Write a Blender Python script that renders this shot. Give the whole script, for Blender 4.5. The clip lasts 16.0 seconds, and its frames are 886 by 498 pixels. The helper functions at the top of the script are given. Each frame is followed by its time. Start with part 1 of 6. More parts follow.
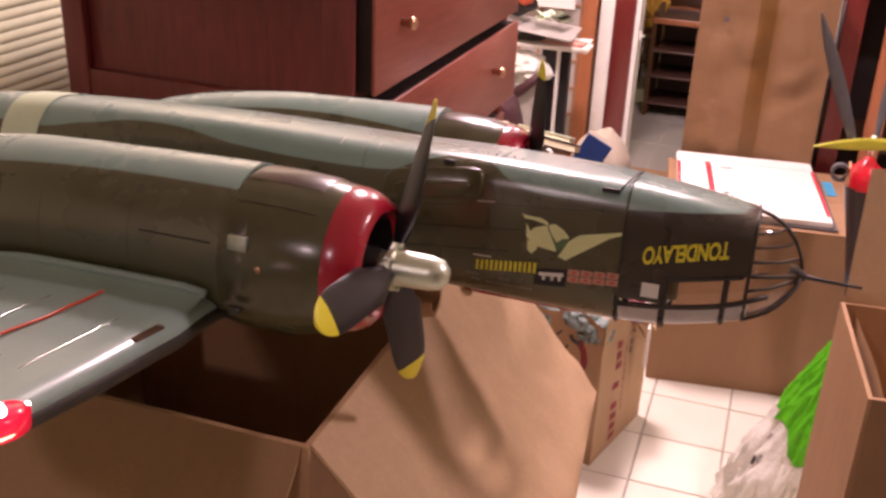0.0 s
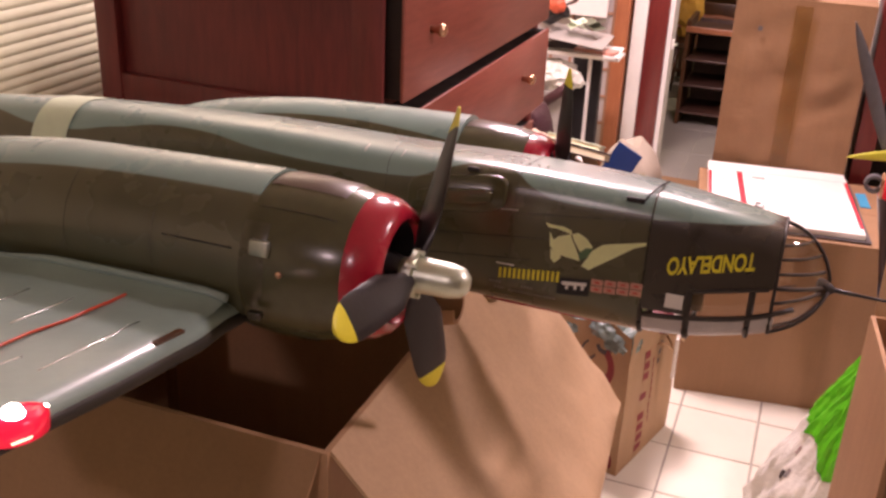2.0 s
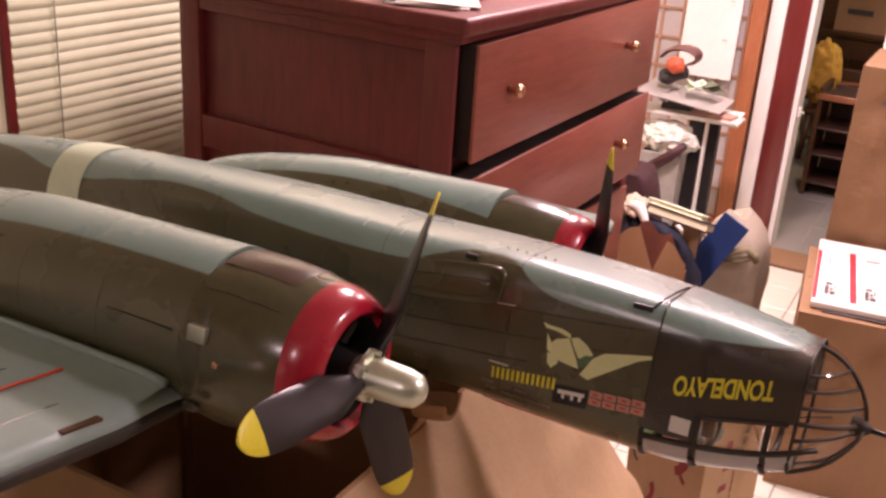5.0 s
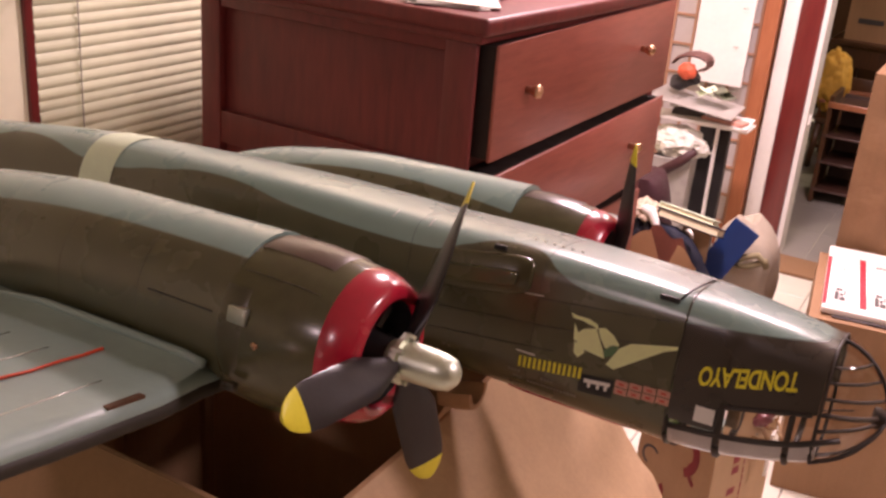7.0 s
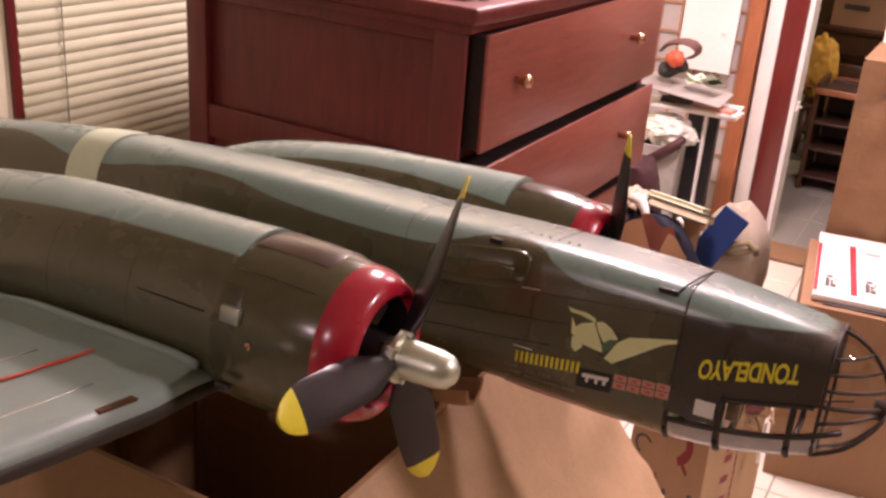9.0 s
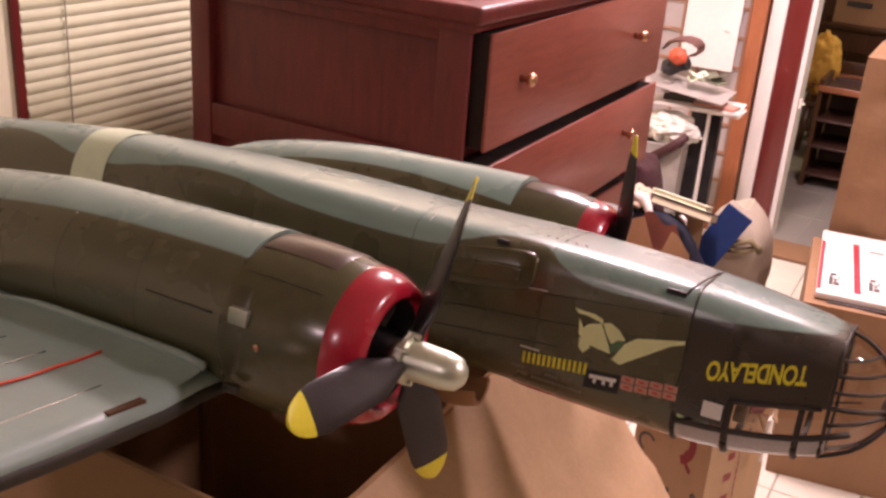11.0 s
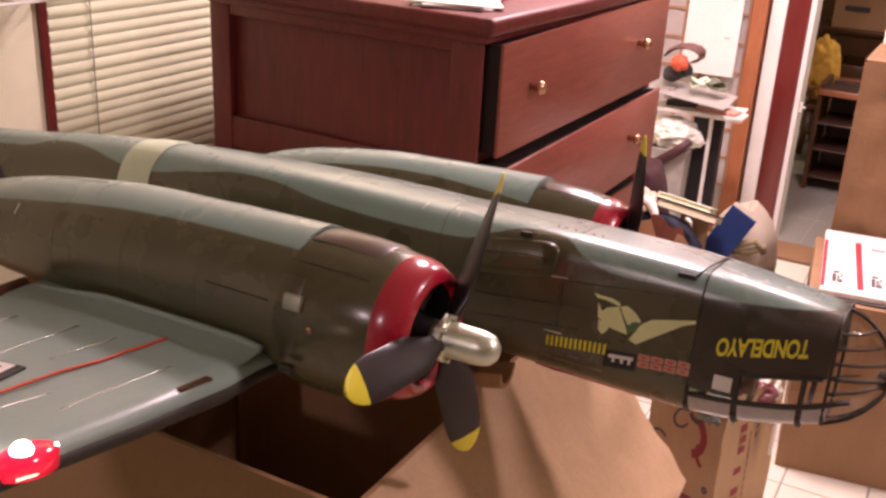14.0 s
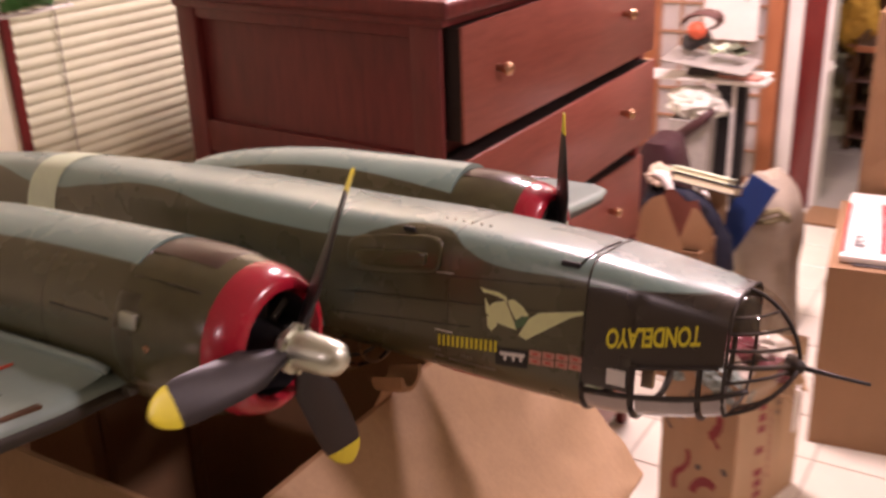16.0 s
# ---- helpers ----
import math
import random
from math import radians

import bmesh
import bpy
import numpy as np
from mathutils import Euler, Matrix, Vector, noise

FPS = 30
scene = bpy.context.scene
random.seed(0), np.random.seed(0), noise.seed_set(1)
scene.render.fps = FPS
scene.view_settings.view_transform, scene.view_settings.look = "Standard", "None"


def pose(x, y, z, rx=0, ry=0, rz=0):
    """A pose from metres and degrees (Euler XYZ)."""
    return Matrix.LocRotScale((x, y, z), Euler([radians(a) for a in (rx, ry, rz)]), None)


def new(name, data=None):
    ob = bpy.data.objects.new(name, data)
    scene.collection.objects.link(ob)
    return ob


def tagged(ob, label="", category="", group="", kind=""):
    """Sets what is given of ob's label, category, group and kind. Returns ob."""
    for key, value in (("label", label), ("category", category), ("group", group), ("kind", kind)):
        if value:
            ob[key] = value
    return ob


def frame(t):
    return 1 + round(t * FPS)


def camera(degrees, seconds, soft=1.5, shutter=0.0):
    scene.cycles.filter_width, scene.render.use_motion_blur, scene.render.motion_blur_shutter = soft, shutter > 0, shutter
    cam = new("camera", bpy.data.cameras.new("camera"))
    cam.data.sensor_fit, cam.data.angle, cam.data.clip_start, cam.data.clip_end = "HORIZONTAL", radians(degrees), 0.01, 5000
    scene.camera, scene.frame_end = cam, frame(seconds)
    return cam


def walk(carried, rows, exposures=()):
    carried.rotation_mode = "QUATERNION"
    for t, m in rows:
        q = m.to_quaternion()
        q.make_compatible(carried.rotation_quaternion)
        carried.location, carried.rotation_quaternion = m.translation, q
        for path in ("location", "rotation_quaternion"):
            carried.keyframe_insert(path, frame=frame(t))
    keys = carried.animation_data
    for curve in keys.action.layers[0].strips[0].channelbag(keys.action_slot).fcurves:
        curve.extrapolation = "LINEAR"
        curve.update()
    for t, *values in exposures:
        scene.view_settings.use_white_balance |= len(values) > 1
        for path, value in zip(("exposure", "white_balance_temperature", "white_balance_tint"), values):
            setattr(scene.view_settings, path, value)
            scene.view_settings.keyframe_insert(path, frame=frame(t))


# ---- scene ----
cam = camera(47.4, 16.0, soft=2.7, shutter=0.5)
METRES, EYE, TILT, LEAN, TURN = 0.66, 1.47, -24.2, -2.3, 19.0
ROWS = [
    (0.0, 0.0, 0.0, 0.0, 0.0, 0.0, -0.0),
    (0.5, 0.0042, 0.0046, -0.0038, 1.58, -0.01, -0.53),
    (1.0, 0.0133, 0.0063, -0.0046, 1.48, 0.03, -0.44),
    (1.5, 0.0097, 0.007, -0.0039, 1.59, 0.12, -0.76),
    (2.0, 0.0102, 0.0042, 0.0011, 1.72, 0.38, -0.74),
    (2.5, 0.0322, 0.0069, 0.0253, 1.94, -0.65, -0.38),
    (3.0, 0.1069, 0.0263, 0.0496, 3.52, -1.2, 0.75),
    (3.5, 0.1838, 0.0643, 0.0709, 7.51, -0.44, -0.06),
    (4.0, 0.207, 0.1068, 0.0663, 10.98, 1.34, -3.14),
    (4.5, 0.1788, 0.1369, 0.0729, 8.9, 2.21, -5.23),
    (7.0, 0.143, 0.1083, 0.0491, 8.98, 2.7, -6.39),
    (7.5, 0.1312, 0.1185, 0.0515, 8.6, 2.13, -6.1),
    (8.0, 0.1308, 0.1216, 0.0553, 8.58, 2.26, -5.94),
    (8.5, 0.1338, 0.1216, 0.0558, 8.4, 2.34, -5.76),
    (9.0, 0.1316, 0.1244, 0.055, 8.34, 2.19, -5.65),
    (11.5, 0.1234, 0.1237, 0.0594, 8.47, 1.89, -5.7),
    (12.0, 0.1237, 0.1252, 0.0525, 8.83, 1.72, -5.62),
    (12.5, 0.1181, 0.1158, 0.0481, 10.28, 1.47, -5.55),
    (13.0, 0.1022, 0.0765, 0.0355, 12.85, 1.05, -6.06),
    (13.5, 0.115, 0.037, 0.0369, 10.11, 1.72, -4.93),
    (14.0, 0.1109, 0.0141, 0.0273, 8.71, 2.66, -4.56),
    (14.5, 0.0674, -0.0277, 0.0114, 8.07, 1.77, -4.75),
    (15.0, 0.0415, -0.0488, 0.0053, 4.45, 1.57, -3.72),
    (15.5, 0.0979, -0.0214, 0.0196, 4.05, 1.44, -2.9),
    (16.0, 0.3306, 0.1344, 0.0554, 12.58, 1.75, -1.03),
]
walk(cam, [(t, pose(0, 0, EYE, TILT, LEAN, TURN) @ pose(METRES * x, METRES * y, METRES * z, 90 + pitch, roll, yaw)) for t, x, y, z, yaw, pitch, roll in ROWS])

# ---- light ----
world = bpy.data.worlds.new("evening")
scene.world = world
world.use_nodes = True
world.node_tree.nodes["Background"].inputs[0].default_value = (0.03, 0.03, 0.045, 1)
world.node_tree.nodes["Background"].inputs[1].default_value = 0.3


def lamp(name, where, size, watts, colour):
    data = bpy.data.lights.new(name, "AREA")
    data.shape, data.size, data.energy, data.color = "DISK", size, watts, colour
    ob = new(name, data)
    ob.location = where
    return ob


WARM = (1.0, 0.722, 0.775)
lamp("ceiling_bulb", (-0.62, 2.6, 2.33), 0.36, 72, WARM)
# unseen lamp, added for the sheen on the hull and a brighter desk end
lamp("ceiling_bulb", (-0.15, 3.7, 2.33), 0.40, 32, WARM)
lamp("ceiling_bulb", (-0.5, -1.65, 2.33), 0.16, 15, WARM)
lamp("ceiling_bulb", (1.15, 1.45, 2.33), 0.22, 31, WARM)
lamp("ceiling_bulb", (0.6, 6.6, 2.33), 0.25, 30, (1.0, 0.82, 0.6))


# ---- materials ----
class Nodes:
    """A node material with short ways to add and link nodes."""

    def __init__(self, name):
        self.mat = bpy.data.materials.new(name)
        self.mat.use_nodes = True
        self.tree = self.mat.node_tree
        self.bsdf = self.tree.nodes["Principled BSDF"]

    def add(self, kind, **inputs):
        node = self.tree.nodes.new(kind)
        for key, value in inputs.items():
            self.put(value, node.inputs[key.replace("_", " ")])
        return node

    def put(self, value, socket):
        if isinstance(value, bpy.types.NodeSocket):
            self.tree.links.new(value, socket)
        else:
            socket.default_value = value

    def coords(self):
        return self.tree.nodes.new("ShaderNodeTexCoord").outputs["Object"]

    def noise(self, scale, detail=4.0, stretch=None, rough=0.55):
        vec = self.coords()
        if stretch:
            mapping = self.add("ShaderNodeMapping", Vector=vec, Scale=stretch)
            vec = mapping.outputs[0]
        return self.add("ShaderNodeTexNoise", Vector=vec, Scale=scale, Detail=detail, Roughness=rough).outputs["Fac"]

    def ramp(self, fac, stops):
        node = self.add("ShaderNodeValToRGB", Fac=fac)
        el = node.color_ramp.elements
        while len(el) < len(stops):
            el.new(0.5)
        for e, (p, c) in zip(el, stops):
            e.position, e.color = p, (*c, 1)
        return node.outputs[0]

    def mix(self, fac, a, b, blend="MIX"):
        node = self.tree.nodes.new("ShaderNodeMix")
        node.data_type, node.blend_type = "RGBA", blend
        for value, i in ((fac, 0), (a, 6), (b, 7)):
            if isinstance(value, tuple):
                value = (*value, 1)
            self.put(value, node.inputs[i])
        return node.outputs[2]

    def math(self, op, a, b=0.0):
        node = self.tree.nodes.new("ShaderNodeMath")
        node.operation = op
        self.put(a, node.inputs[0])
        self.put(b, node.inputs[1])
        return node.outputs[0]

    def bump(self, height, strength=0.2, distance=0.002):
        node = self.add("ShaderNodeBump", Height=height, Strength=strength, Distance=distance)
        self.tree.links.new(node.outputs[0], self.bsdf.inputs["Normal"])


def shade(c, k):
    return tuple(min(1.0, v * k) for v in c)


def plain(name, colour, rough=0.5, metal=0.0, vary=0.15, scale=25.0, bump=0.1, depth=0.001, coat=0.0, stretch=None):
    """A surface whose colour wanders at two scales, with a fine relief."""
    n = Nodes(name)
    big, fine = n.noise(scale, 3, stretch), n.noise(scale * 9, 3, stretch)
    col = n.ramp(big, [(0.3, shade(colour, 1 - vary)), (0.7, shade(colour, 1 + vary))])
    col = n.mix(0.25, col, n.ramp(fine, [(0.35, shade(colour, 1 - 1.5 * vary)), (0.65, shade(colour, 1 + 1.2 * vary))]))
    n.put(col, n.bsdf.inputs["Base Color"])
    r = n.ramp(big, [(0.3, (rough * 0.85,) * 3), (0.7, (min(1, rough * 1.15),) * 3)])
    n.put(r, n.bsdf.inputs["Roughness"])
    n.bsdf.inputs["Metallic"].default_value = metal
    n.bsdf.inputs["Coat Weight"].default_value = coat
    n.bsdf.inputs["Coat Roughness"].default_value = 0.17
    if bump:
        n.bump(fine, bump, depth)
    return n.mat


def wood(name, dark, light, rough=0.3, along=(1, 1, 8), coat=0.3):
    n = Nodes(name)
    grain = n.noise(14, 6, tuple(1.0 / a * 6 for a in along), 0.65)
    cloud = n.noise(3.0, 3)
    col = n.ramp(grain, [(0.3, dark), (0.7, light)])
    col = n.mix(0.35, col, n.ramp(cloud, [(0.3, dark), (0.7, light)]))
    n.put(col, n.bsdf.inputs["Base Color"])
    n.bsdf.inputs["Roughness"].default_value = rough
    n.bsdf.inputs["Coat Weight"].default_value = coat
    n.bsdf.inputs["Coat Roughness"].default_value = 0.25
    n.bump(grain, 0.12, 0.0008)
    return n.mat


def cardboard(name, colour, crush=0.002):
    n = Nodes(name)
    flute = n.noise(60, 2, (1, 1, 0.05))
    fine, cloud = n.noise(220, 3), n.noise(5, 4)
    col = n.ramp(cloud, [(0.25, shade(colour, 0.86)), (0.75, shade(colour, 1.1))])
    col = n.mix(0.2, col, n.ramp(fine, [(0.3, shade(colour, 0.75)), (0.7, shade(colour, 1.2))]))
    col = n.mix(0.08, col, n.ramp(flute, [(0.4, shade(colour, 0.7)), (0.6, shade(colour, 1.2))]))
    n.put(col, n.bsdf.inputs["Base Color"])
    n.bsdf.inputs["Roughness"].default_value = 0.72
    n.bump(n.mix(0.5 if crush < 0.005 else 0.1, n.noise(9, 3 if crush < 0.005 else 5), fine), 0.25 if crush < 0.005 else 0.45, crush)
    return n.mat


def glow(name, colour, power):
    n = Nodes(name)
    n.bsdf.inputs["Base Color"].default_value = (*colour, 1)
    n.bsdf.inputs["Emission Color"].default_value = (*colour, 1)
    n.bsdf.inputs["Emission Strength"].default_value = power
    return n.mat


def clear(name, colour=(1, 1, 1), shine=0.1, rough=0.04):
    """Thin clear plastic: lets the light straight through and shines a little."""
    n = Nodes(name)
    through_it = n.add("ShaderNodeBsdfTransparent", Color=(*colour, 1))
    gloss = n.add("ShaderNodeBsdfGlossy", Roughness=rough)
    both = n.add("ShaderNodeMixShader", Fac=shine)
    n.tree.links.new(through_it.outputs[0], both.inputs[1])
    n.tree.links.new(gloss.outputs[0], both.inputs[2])
    n.tree.links.new(both.outputs[0], n.tree.nodes["Material Output"].inputs["Surface"])
    n.tree.nodes.remove(n.bsdf)
    return n.mat


def camouflage(name, grey, olive, line, x0, x1, z0, z1, soft=0.0015, rough=0.28):
    """Grey underside over olive sides: the border climbs and falls along the length (x, height pairs)."""
    n = Nodes(name)
    sep = n.add("ShaderNodeSeparateXYZ", Vector=n.coords())
    fac = n.math("DIVIDE", n.math("SUBTRACT", sep.outputs[0], x0), x1 - x0)
    curve = n.add("ShaderNodeFloatCurve", Value=fac)
    pts = curve.mapping.curves[0].points
    want = [((x - x0) / (x1 - x0), (z - z0) / (z1 - z0)) for x, z in line]
    pts[0].location, pts[1].location = want[0], want[-1]
    for p in want[1:-1]:
        pts.new(*p)
    curve.mapping.update()
    edge = n.math("ADD", n.math("MULTIPLY", curve.outputs[0], z1 - z0), z0)
    side = n.math("DIVIDE", n.math("SUBTRACT", sep.outputs[2], edge), soft)
    cloud, fine = n.noise(14, 4), n.noise(150, 3)
    g = n.ramp(cloud, [(0.3, shade(grey, 0.9)), (0.7, shade(grey, 1.08))])
    o = n.ramp(cloud, [(0.3, shade(olive, 0.85)), (0.7, shade(olive, 1.15))])
    clamp = n.add("ShaderNodeClamp", Value=side)
    n.put(n.mix(clamp.outputs[0], o, g), n.bsdf.inputs["Base Color"])
    n.put(n.ramp(cloud, [(0.3, (rough * 0.8,) * 3), (0.7, (rough * 1.2,) * 3)]), n.bsdf.inputs["Roughness"])
    n.bsdf.inputs["Coat Weight"].default_value = 0.8
    n.bsdf.inputs["Coat IOR"].default_value = 1.6
    n.bsdf.inputs["Coat Roughness"].default_value = 0.27
    n.bump(fine, 0.05, 0.0004)
    return n.mat


GREY, OLIVE = (0.245, 0.375, 0.345), (0.078, 0.074, 0.033)
M_grey = plain("grey_paint", (0.262, 0.358, 0.322), 0.36, vary=0.08, scale=14, bump=0.08, depth=0.0005, coat=0.45)
M_olive = plain("olive_paint", OLIVE, 0.25, vary=0.15, scale=14, bump=0.04, depth=0.0004, coat=0.35)
M_black_olive = plain("dark_olive_paint", (0.034, 0.028, 0.017), 0.3, vary=0.15, scale=20, bump=0.04, depth=0.0004, coat=0.2)
M_red = plain("red_paint", (0.40, 0.012, 0.034), 0.25, vary=0.08, scale=20, bump=0.03, depth=0.0003, coat=0.4)
M_black = plain("black_plastic", (0.012, 0.011, 0.012), 0.4, vary=0.3, scale=30)
M_blade = plain("blade_black", (0.02, 0.017, 0.018), 0.38, vary=0.2, scale=30)
M_yellow = plain("yellow_paint", (0.80, 0.72, 0.045), 0.4, vary=0.08, scale=30)
M_chrome = plain("spun_aluminium", (0.70, 0.75, 0.63), 0.42, metal=1.0, vary=0.06, scale=60, bump=0.03, depth=0.0003)
M_tape = plain("masking_tape", (0.74, 0.86, 0.64), 0.55, vary=0.05, scale=60, bump=0.15, depth=0.0005)
M_white = plain("white_paint", (0.78, 0.76, 0.72), 0.5, vary=0.05, scale=6)
M_glass = clear("clear_canopy", (0.90, 0.87, 0.84))
M_wall = plain("cream_wall", (0.80, 0.78, 0.57), 0.8, vary=0.05, scale=4, bump=0.2)
M_wall_unseen = plain("unseen_wall_tan", (0.36, 0.31, 0.22), 0.8, vary=0.06, scale=4, bump=0.2)
M_ceiling = plain("ceiling_white", (0.75, 0.72, 0.66), 0.85, vary=0.04, scale=4)
M_grout = plain("grout", (0.36, 0.34, 0.29), 0.9, vary=0.15, scale=40)
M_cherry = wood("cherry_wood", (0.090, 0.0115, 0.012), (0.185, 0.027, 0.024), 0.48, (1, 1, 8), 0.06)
# fronts lighter than the sides: the light they catch is in the colour
M_cherry_lit = wood("cherry_lit", (0.195, 0.048, 0.034), (0.325, 0.092, 0.067), 0.40, (1, 8, 1), 0.2)
M_dark_wood = wood("dark_red_wood", (0.10, 0.010, 0.010), (0.17, 0.022, 0.018), 0.35, (1, 1, 8))
M_orange_wood = wood("orange_pine", (0.28, 0.095, 0.038), (0.43, 0.165, 0.075), 0.4, (1, 1, 8))
M_brown_wood = wood("brown_wood", (0.05, 0.02, 0.008), (0.12, 0.045, 0.015), 0.4, (1, 1, 8))
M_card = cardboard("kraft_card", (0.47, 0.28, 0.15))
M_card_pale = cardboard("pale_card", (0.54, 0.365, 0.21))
# kraft darkened: shade on the carton's near flap is put into its colour
M_card_shaded = cardboard("shaded_brown_kraft", (0.37, 0.218, 0.110))
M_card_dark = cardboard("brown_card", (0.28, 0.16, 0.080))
M_blind = plain("blind_white", (0.63, 0.65, 0.445), 0.5, vary=0.04, scale=10)
M_brass = plain("aged_brass", (0.50, 0.30, 0.19), 0.28, metal=1.0, vary=0.1, scale=40)
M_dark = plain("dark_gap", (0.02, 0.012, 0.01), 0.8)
M_paper = plain("white_paper", (0.80, 0.77, 0.72), 0.6, vary=0.04, scale=12)
M_mailred = plain("red_print", (0.62, 0.03, 0.05), 0.5, vary=0.06)
M_ink = plain("dark_print", (0.08, 0.07, 0.07), 0.6)
M_navy = plain("navy_cloth", (0.006, 0.008, 0.022), 0.8, vary=0.2, scale=40)
M_blue = plain("blue_cover", (0.009, 0.032, 0.13), 0.4, vary=0.1)
M_green = plain("green_film", (0.10, 0.48, 0.015), 0.25, vary=0.12, scale=12, bump=0.4, depth=0.004)
M_film = plain("white_film", (0.80, 0.80, 0.72), 0.16, vary=0.07, scale=22, bump=0.7, depth=0.004, coat=0.3)
M_bagred = plain("bag_red_print", (0.23, 0.034, 0.038), 0.7, vary=0.15)


def lamp_cover(name, centre):
    """Red clear cover lit from within: brightest round the lamp behind it."""
    n = Nodes(name)
    gap = n.add("ShaderNodeVectorMath", Vector=n.coords())
    gap.operation = "DISTANCE"
    gap.inputs[1].default_value = centre
    near = n.math("MULTIPLY", gap.outputs["Value"], 1 / 0.026)
    n.put(n.ramp(near, [(0.25, (3.0, 3.0, 3.0)), (0.5, (1.4, 1.4, 1.4)), (0.9, (0.55, 0.55, 0.55))]), n.bsdf.inputs["Emission Strength"])
    n.bsdf.inputs["Emission Color"].default_value = (1.0, 0.012, 0.05, 1)
    n.bsdf.inputs["Base Color"].default_value = (0.28, 0.004, 0.012, 1)
    n.bsdf.inputs["Roughness"].default_value = 0.12
    n.bump(n.noise(90, 3), 0.3, 0.002)
    return n.mat


M_lens = lamp_cover("red_lamp", (-0.371, -0.507, -0.036))
M_core = glow("lamp_core", (1.0, 0.75, 0.7), 25.0)
M_streak = glow("lamp_streak", (1.0, 0.35, 0.25), 4.0)
M_rubber = plain("dark_rubber", (0.03, 0.028, 0.03), 0.7)
M_pane = plain("frosted_pane", (0.50, 0.46, 0.44), 0.35, vary=0.06, scale=8)


# ---- building helpers ----
ORIGIN = {}


def thing(name, where, label, category, group="", kind=""):
    ob = new(name)
    ob.location = where
    ORIGIN[ob] = Vector(where)
    return tagged(ob, label, category, group, kind)


def part(name, bm, material, parent=None, label="", smooth=0.0):
    """One mesh object; its vertices are given in world places and stored about the parent's base."""
    if parent is not None:
        base = ORIGIN[parent]
        bmesh.ops.translate(bm, verts=bm.verts, vec=-base)
    bmesh.ops.recalc_face_normals(bm, faces=bm.faces)
    me = bpy.data.meshes.new(name)
    bm.to_mesh(me)
    bm.free()
    for m in material if isinstance(material, (list, tuple)) else (material,):
        me.materials.append(m)
    if smooth:
        me.shade_smooth()
        if smooth < 3:
            me.set_sharp_from_angle(angle=smooth)
    ob = new(name, me)
    if parent is not None:
        ob.parent = parent
        ORIGIN[ob] = ORIGIN[parent]
    else:
        ORIGIN[ob] = Vector((0, 0, 0))
    return tagged(ob, label)


def solid(name, bm, material, label, category, group="", kind="", smooth=0.0):
    return tagged(part(name, bm, material, None, "", smooth), label, category, group, kind)


def box(x0, x1, y0, y1, z0, z1, bevel=0.0, seg=2, bm=None):
    """An upright block with softened edges; added to bm if one is given."""
    b = bmesh.new()
    bmesh.ops.create_cube(b, size=1)
    bmesh.ops.scale(b, verts=b.verts, vec=(x1 - x0, y1 - y0, z1 - z0))
    bmesh.ops.translate(b, verts=b.verts, vec=((x0 + x1) / 2, (y0 + y1) / 2, (z0 + z1) / 2))
    if bevel:
        bmesh.ops.bevel(b, geom=b.edges[:], offset=bevel, segments=seg, affect="EDGES", profile=0.5)
    return join(bm, b)


def join(bm, b):
    if bm is None:
        return b
    me = bpy.data.meshes.new("tmp")
    b.to_mesh(me)
    b.free()
    bm.from_mesh(me)
    bpy.data.meshes.remove(me)
    return bm


def turned(bm, m):
    bmesh.ops.transform(bm, matrix=m, verts=bm.verts)
    return bm


def loft(rings, cap=(True, True), closed=True, bm=None):
    """A skin over rings of equal count."""
    bm = bm or bmesh.new()
    vs = [[bm.verts.new(p) for p in ring] for ring in rings]
    n = len(rings[0])
    for a, b in zip(vs, vs[1:]):
        for i in range(n if closed else n - 1):
            j = (i + 1) % n
            bm.faces.new((a[i], a[j], b[j], b[i]))
    if closed and cap[0]:
        bm.faces.new(vs[0][::-1])
    if closed and cap[1]:
        bm.faces.new(vs[-1])
    return bm


def lathe(profile, seg=40, axis="X", centre=(0, 0, 0), cap=(True, True), bm=None):
    """Turned about an axis: profile of (place along it, radius)."""
    rings = []
    for s, r in profile:
        ring = []
        for i in range(seg):
            a = 2 * math.pi * i / seg
            u, v = r * math.cos(a), r * math.sin(a)
            p = {"X": (s, u, v), "Y": (u, s, v), "Z": (u, v, s)}[axis]
            ring.append(Vector(p) + Vector(centre))
        rings.append(ring)
    return loft(rings, cap, bm=bm)


def tube(points, radius, seg=8, bm=None):
    """A round bar along points; radius may be a list."""
    pts = [Vector(p) for p in points]
    rings = []
    for i, p in enumerate(pts):
        d = (pts[min(i + 1, len(pts) - 1)] - pts[max(i - 1, 0)]).normalized()
        u = d.orthogonal() if abs(d.z) > 0.9 else d.cross(Vector((0, 0, 1)))
        u.normalize()
        v = d.cross(u)
        r = radius[i] if isinstance(radius, (list, tuple)) else radius
        rings.append([p + r * (math.cos(2 * math.pi * k / seg) * u + math.sin(2 * math.pi * k / seg) * v) for k in range(seg)])
    return loft(rings, bm=bm)


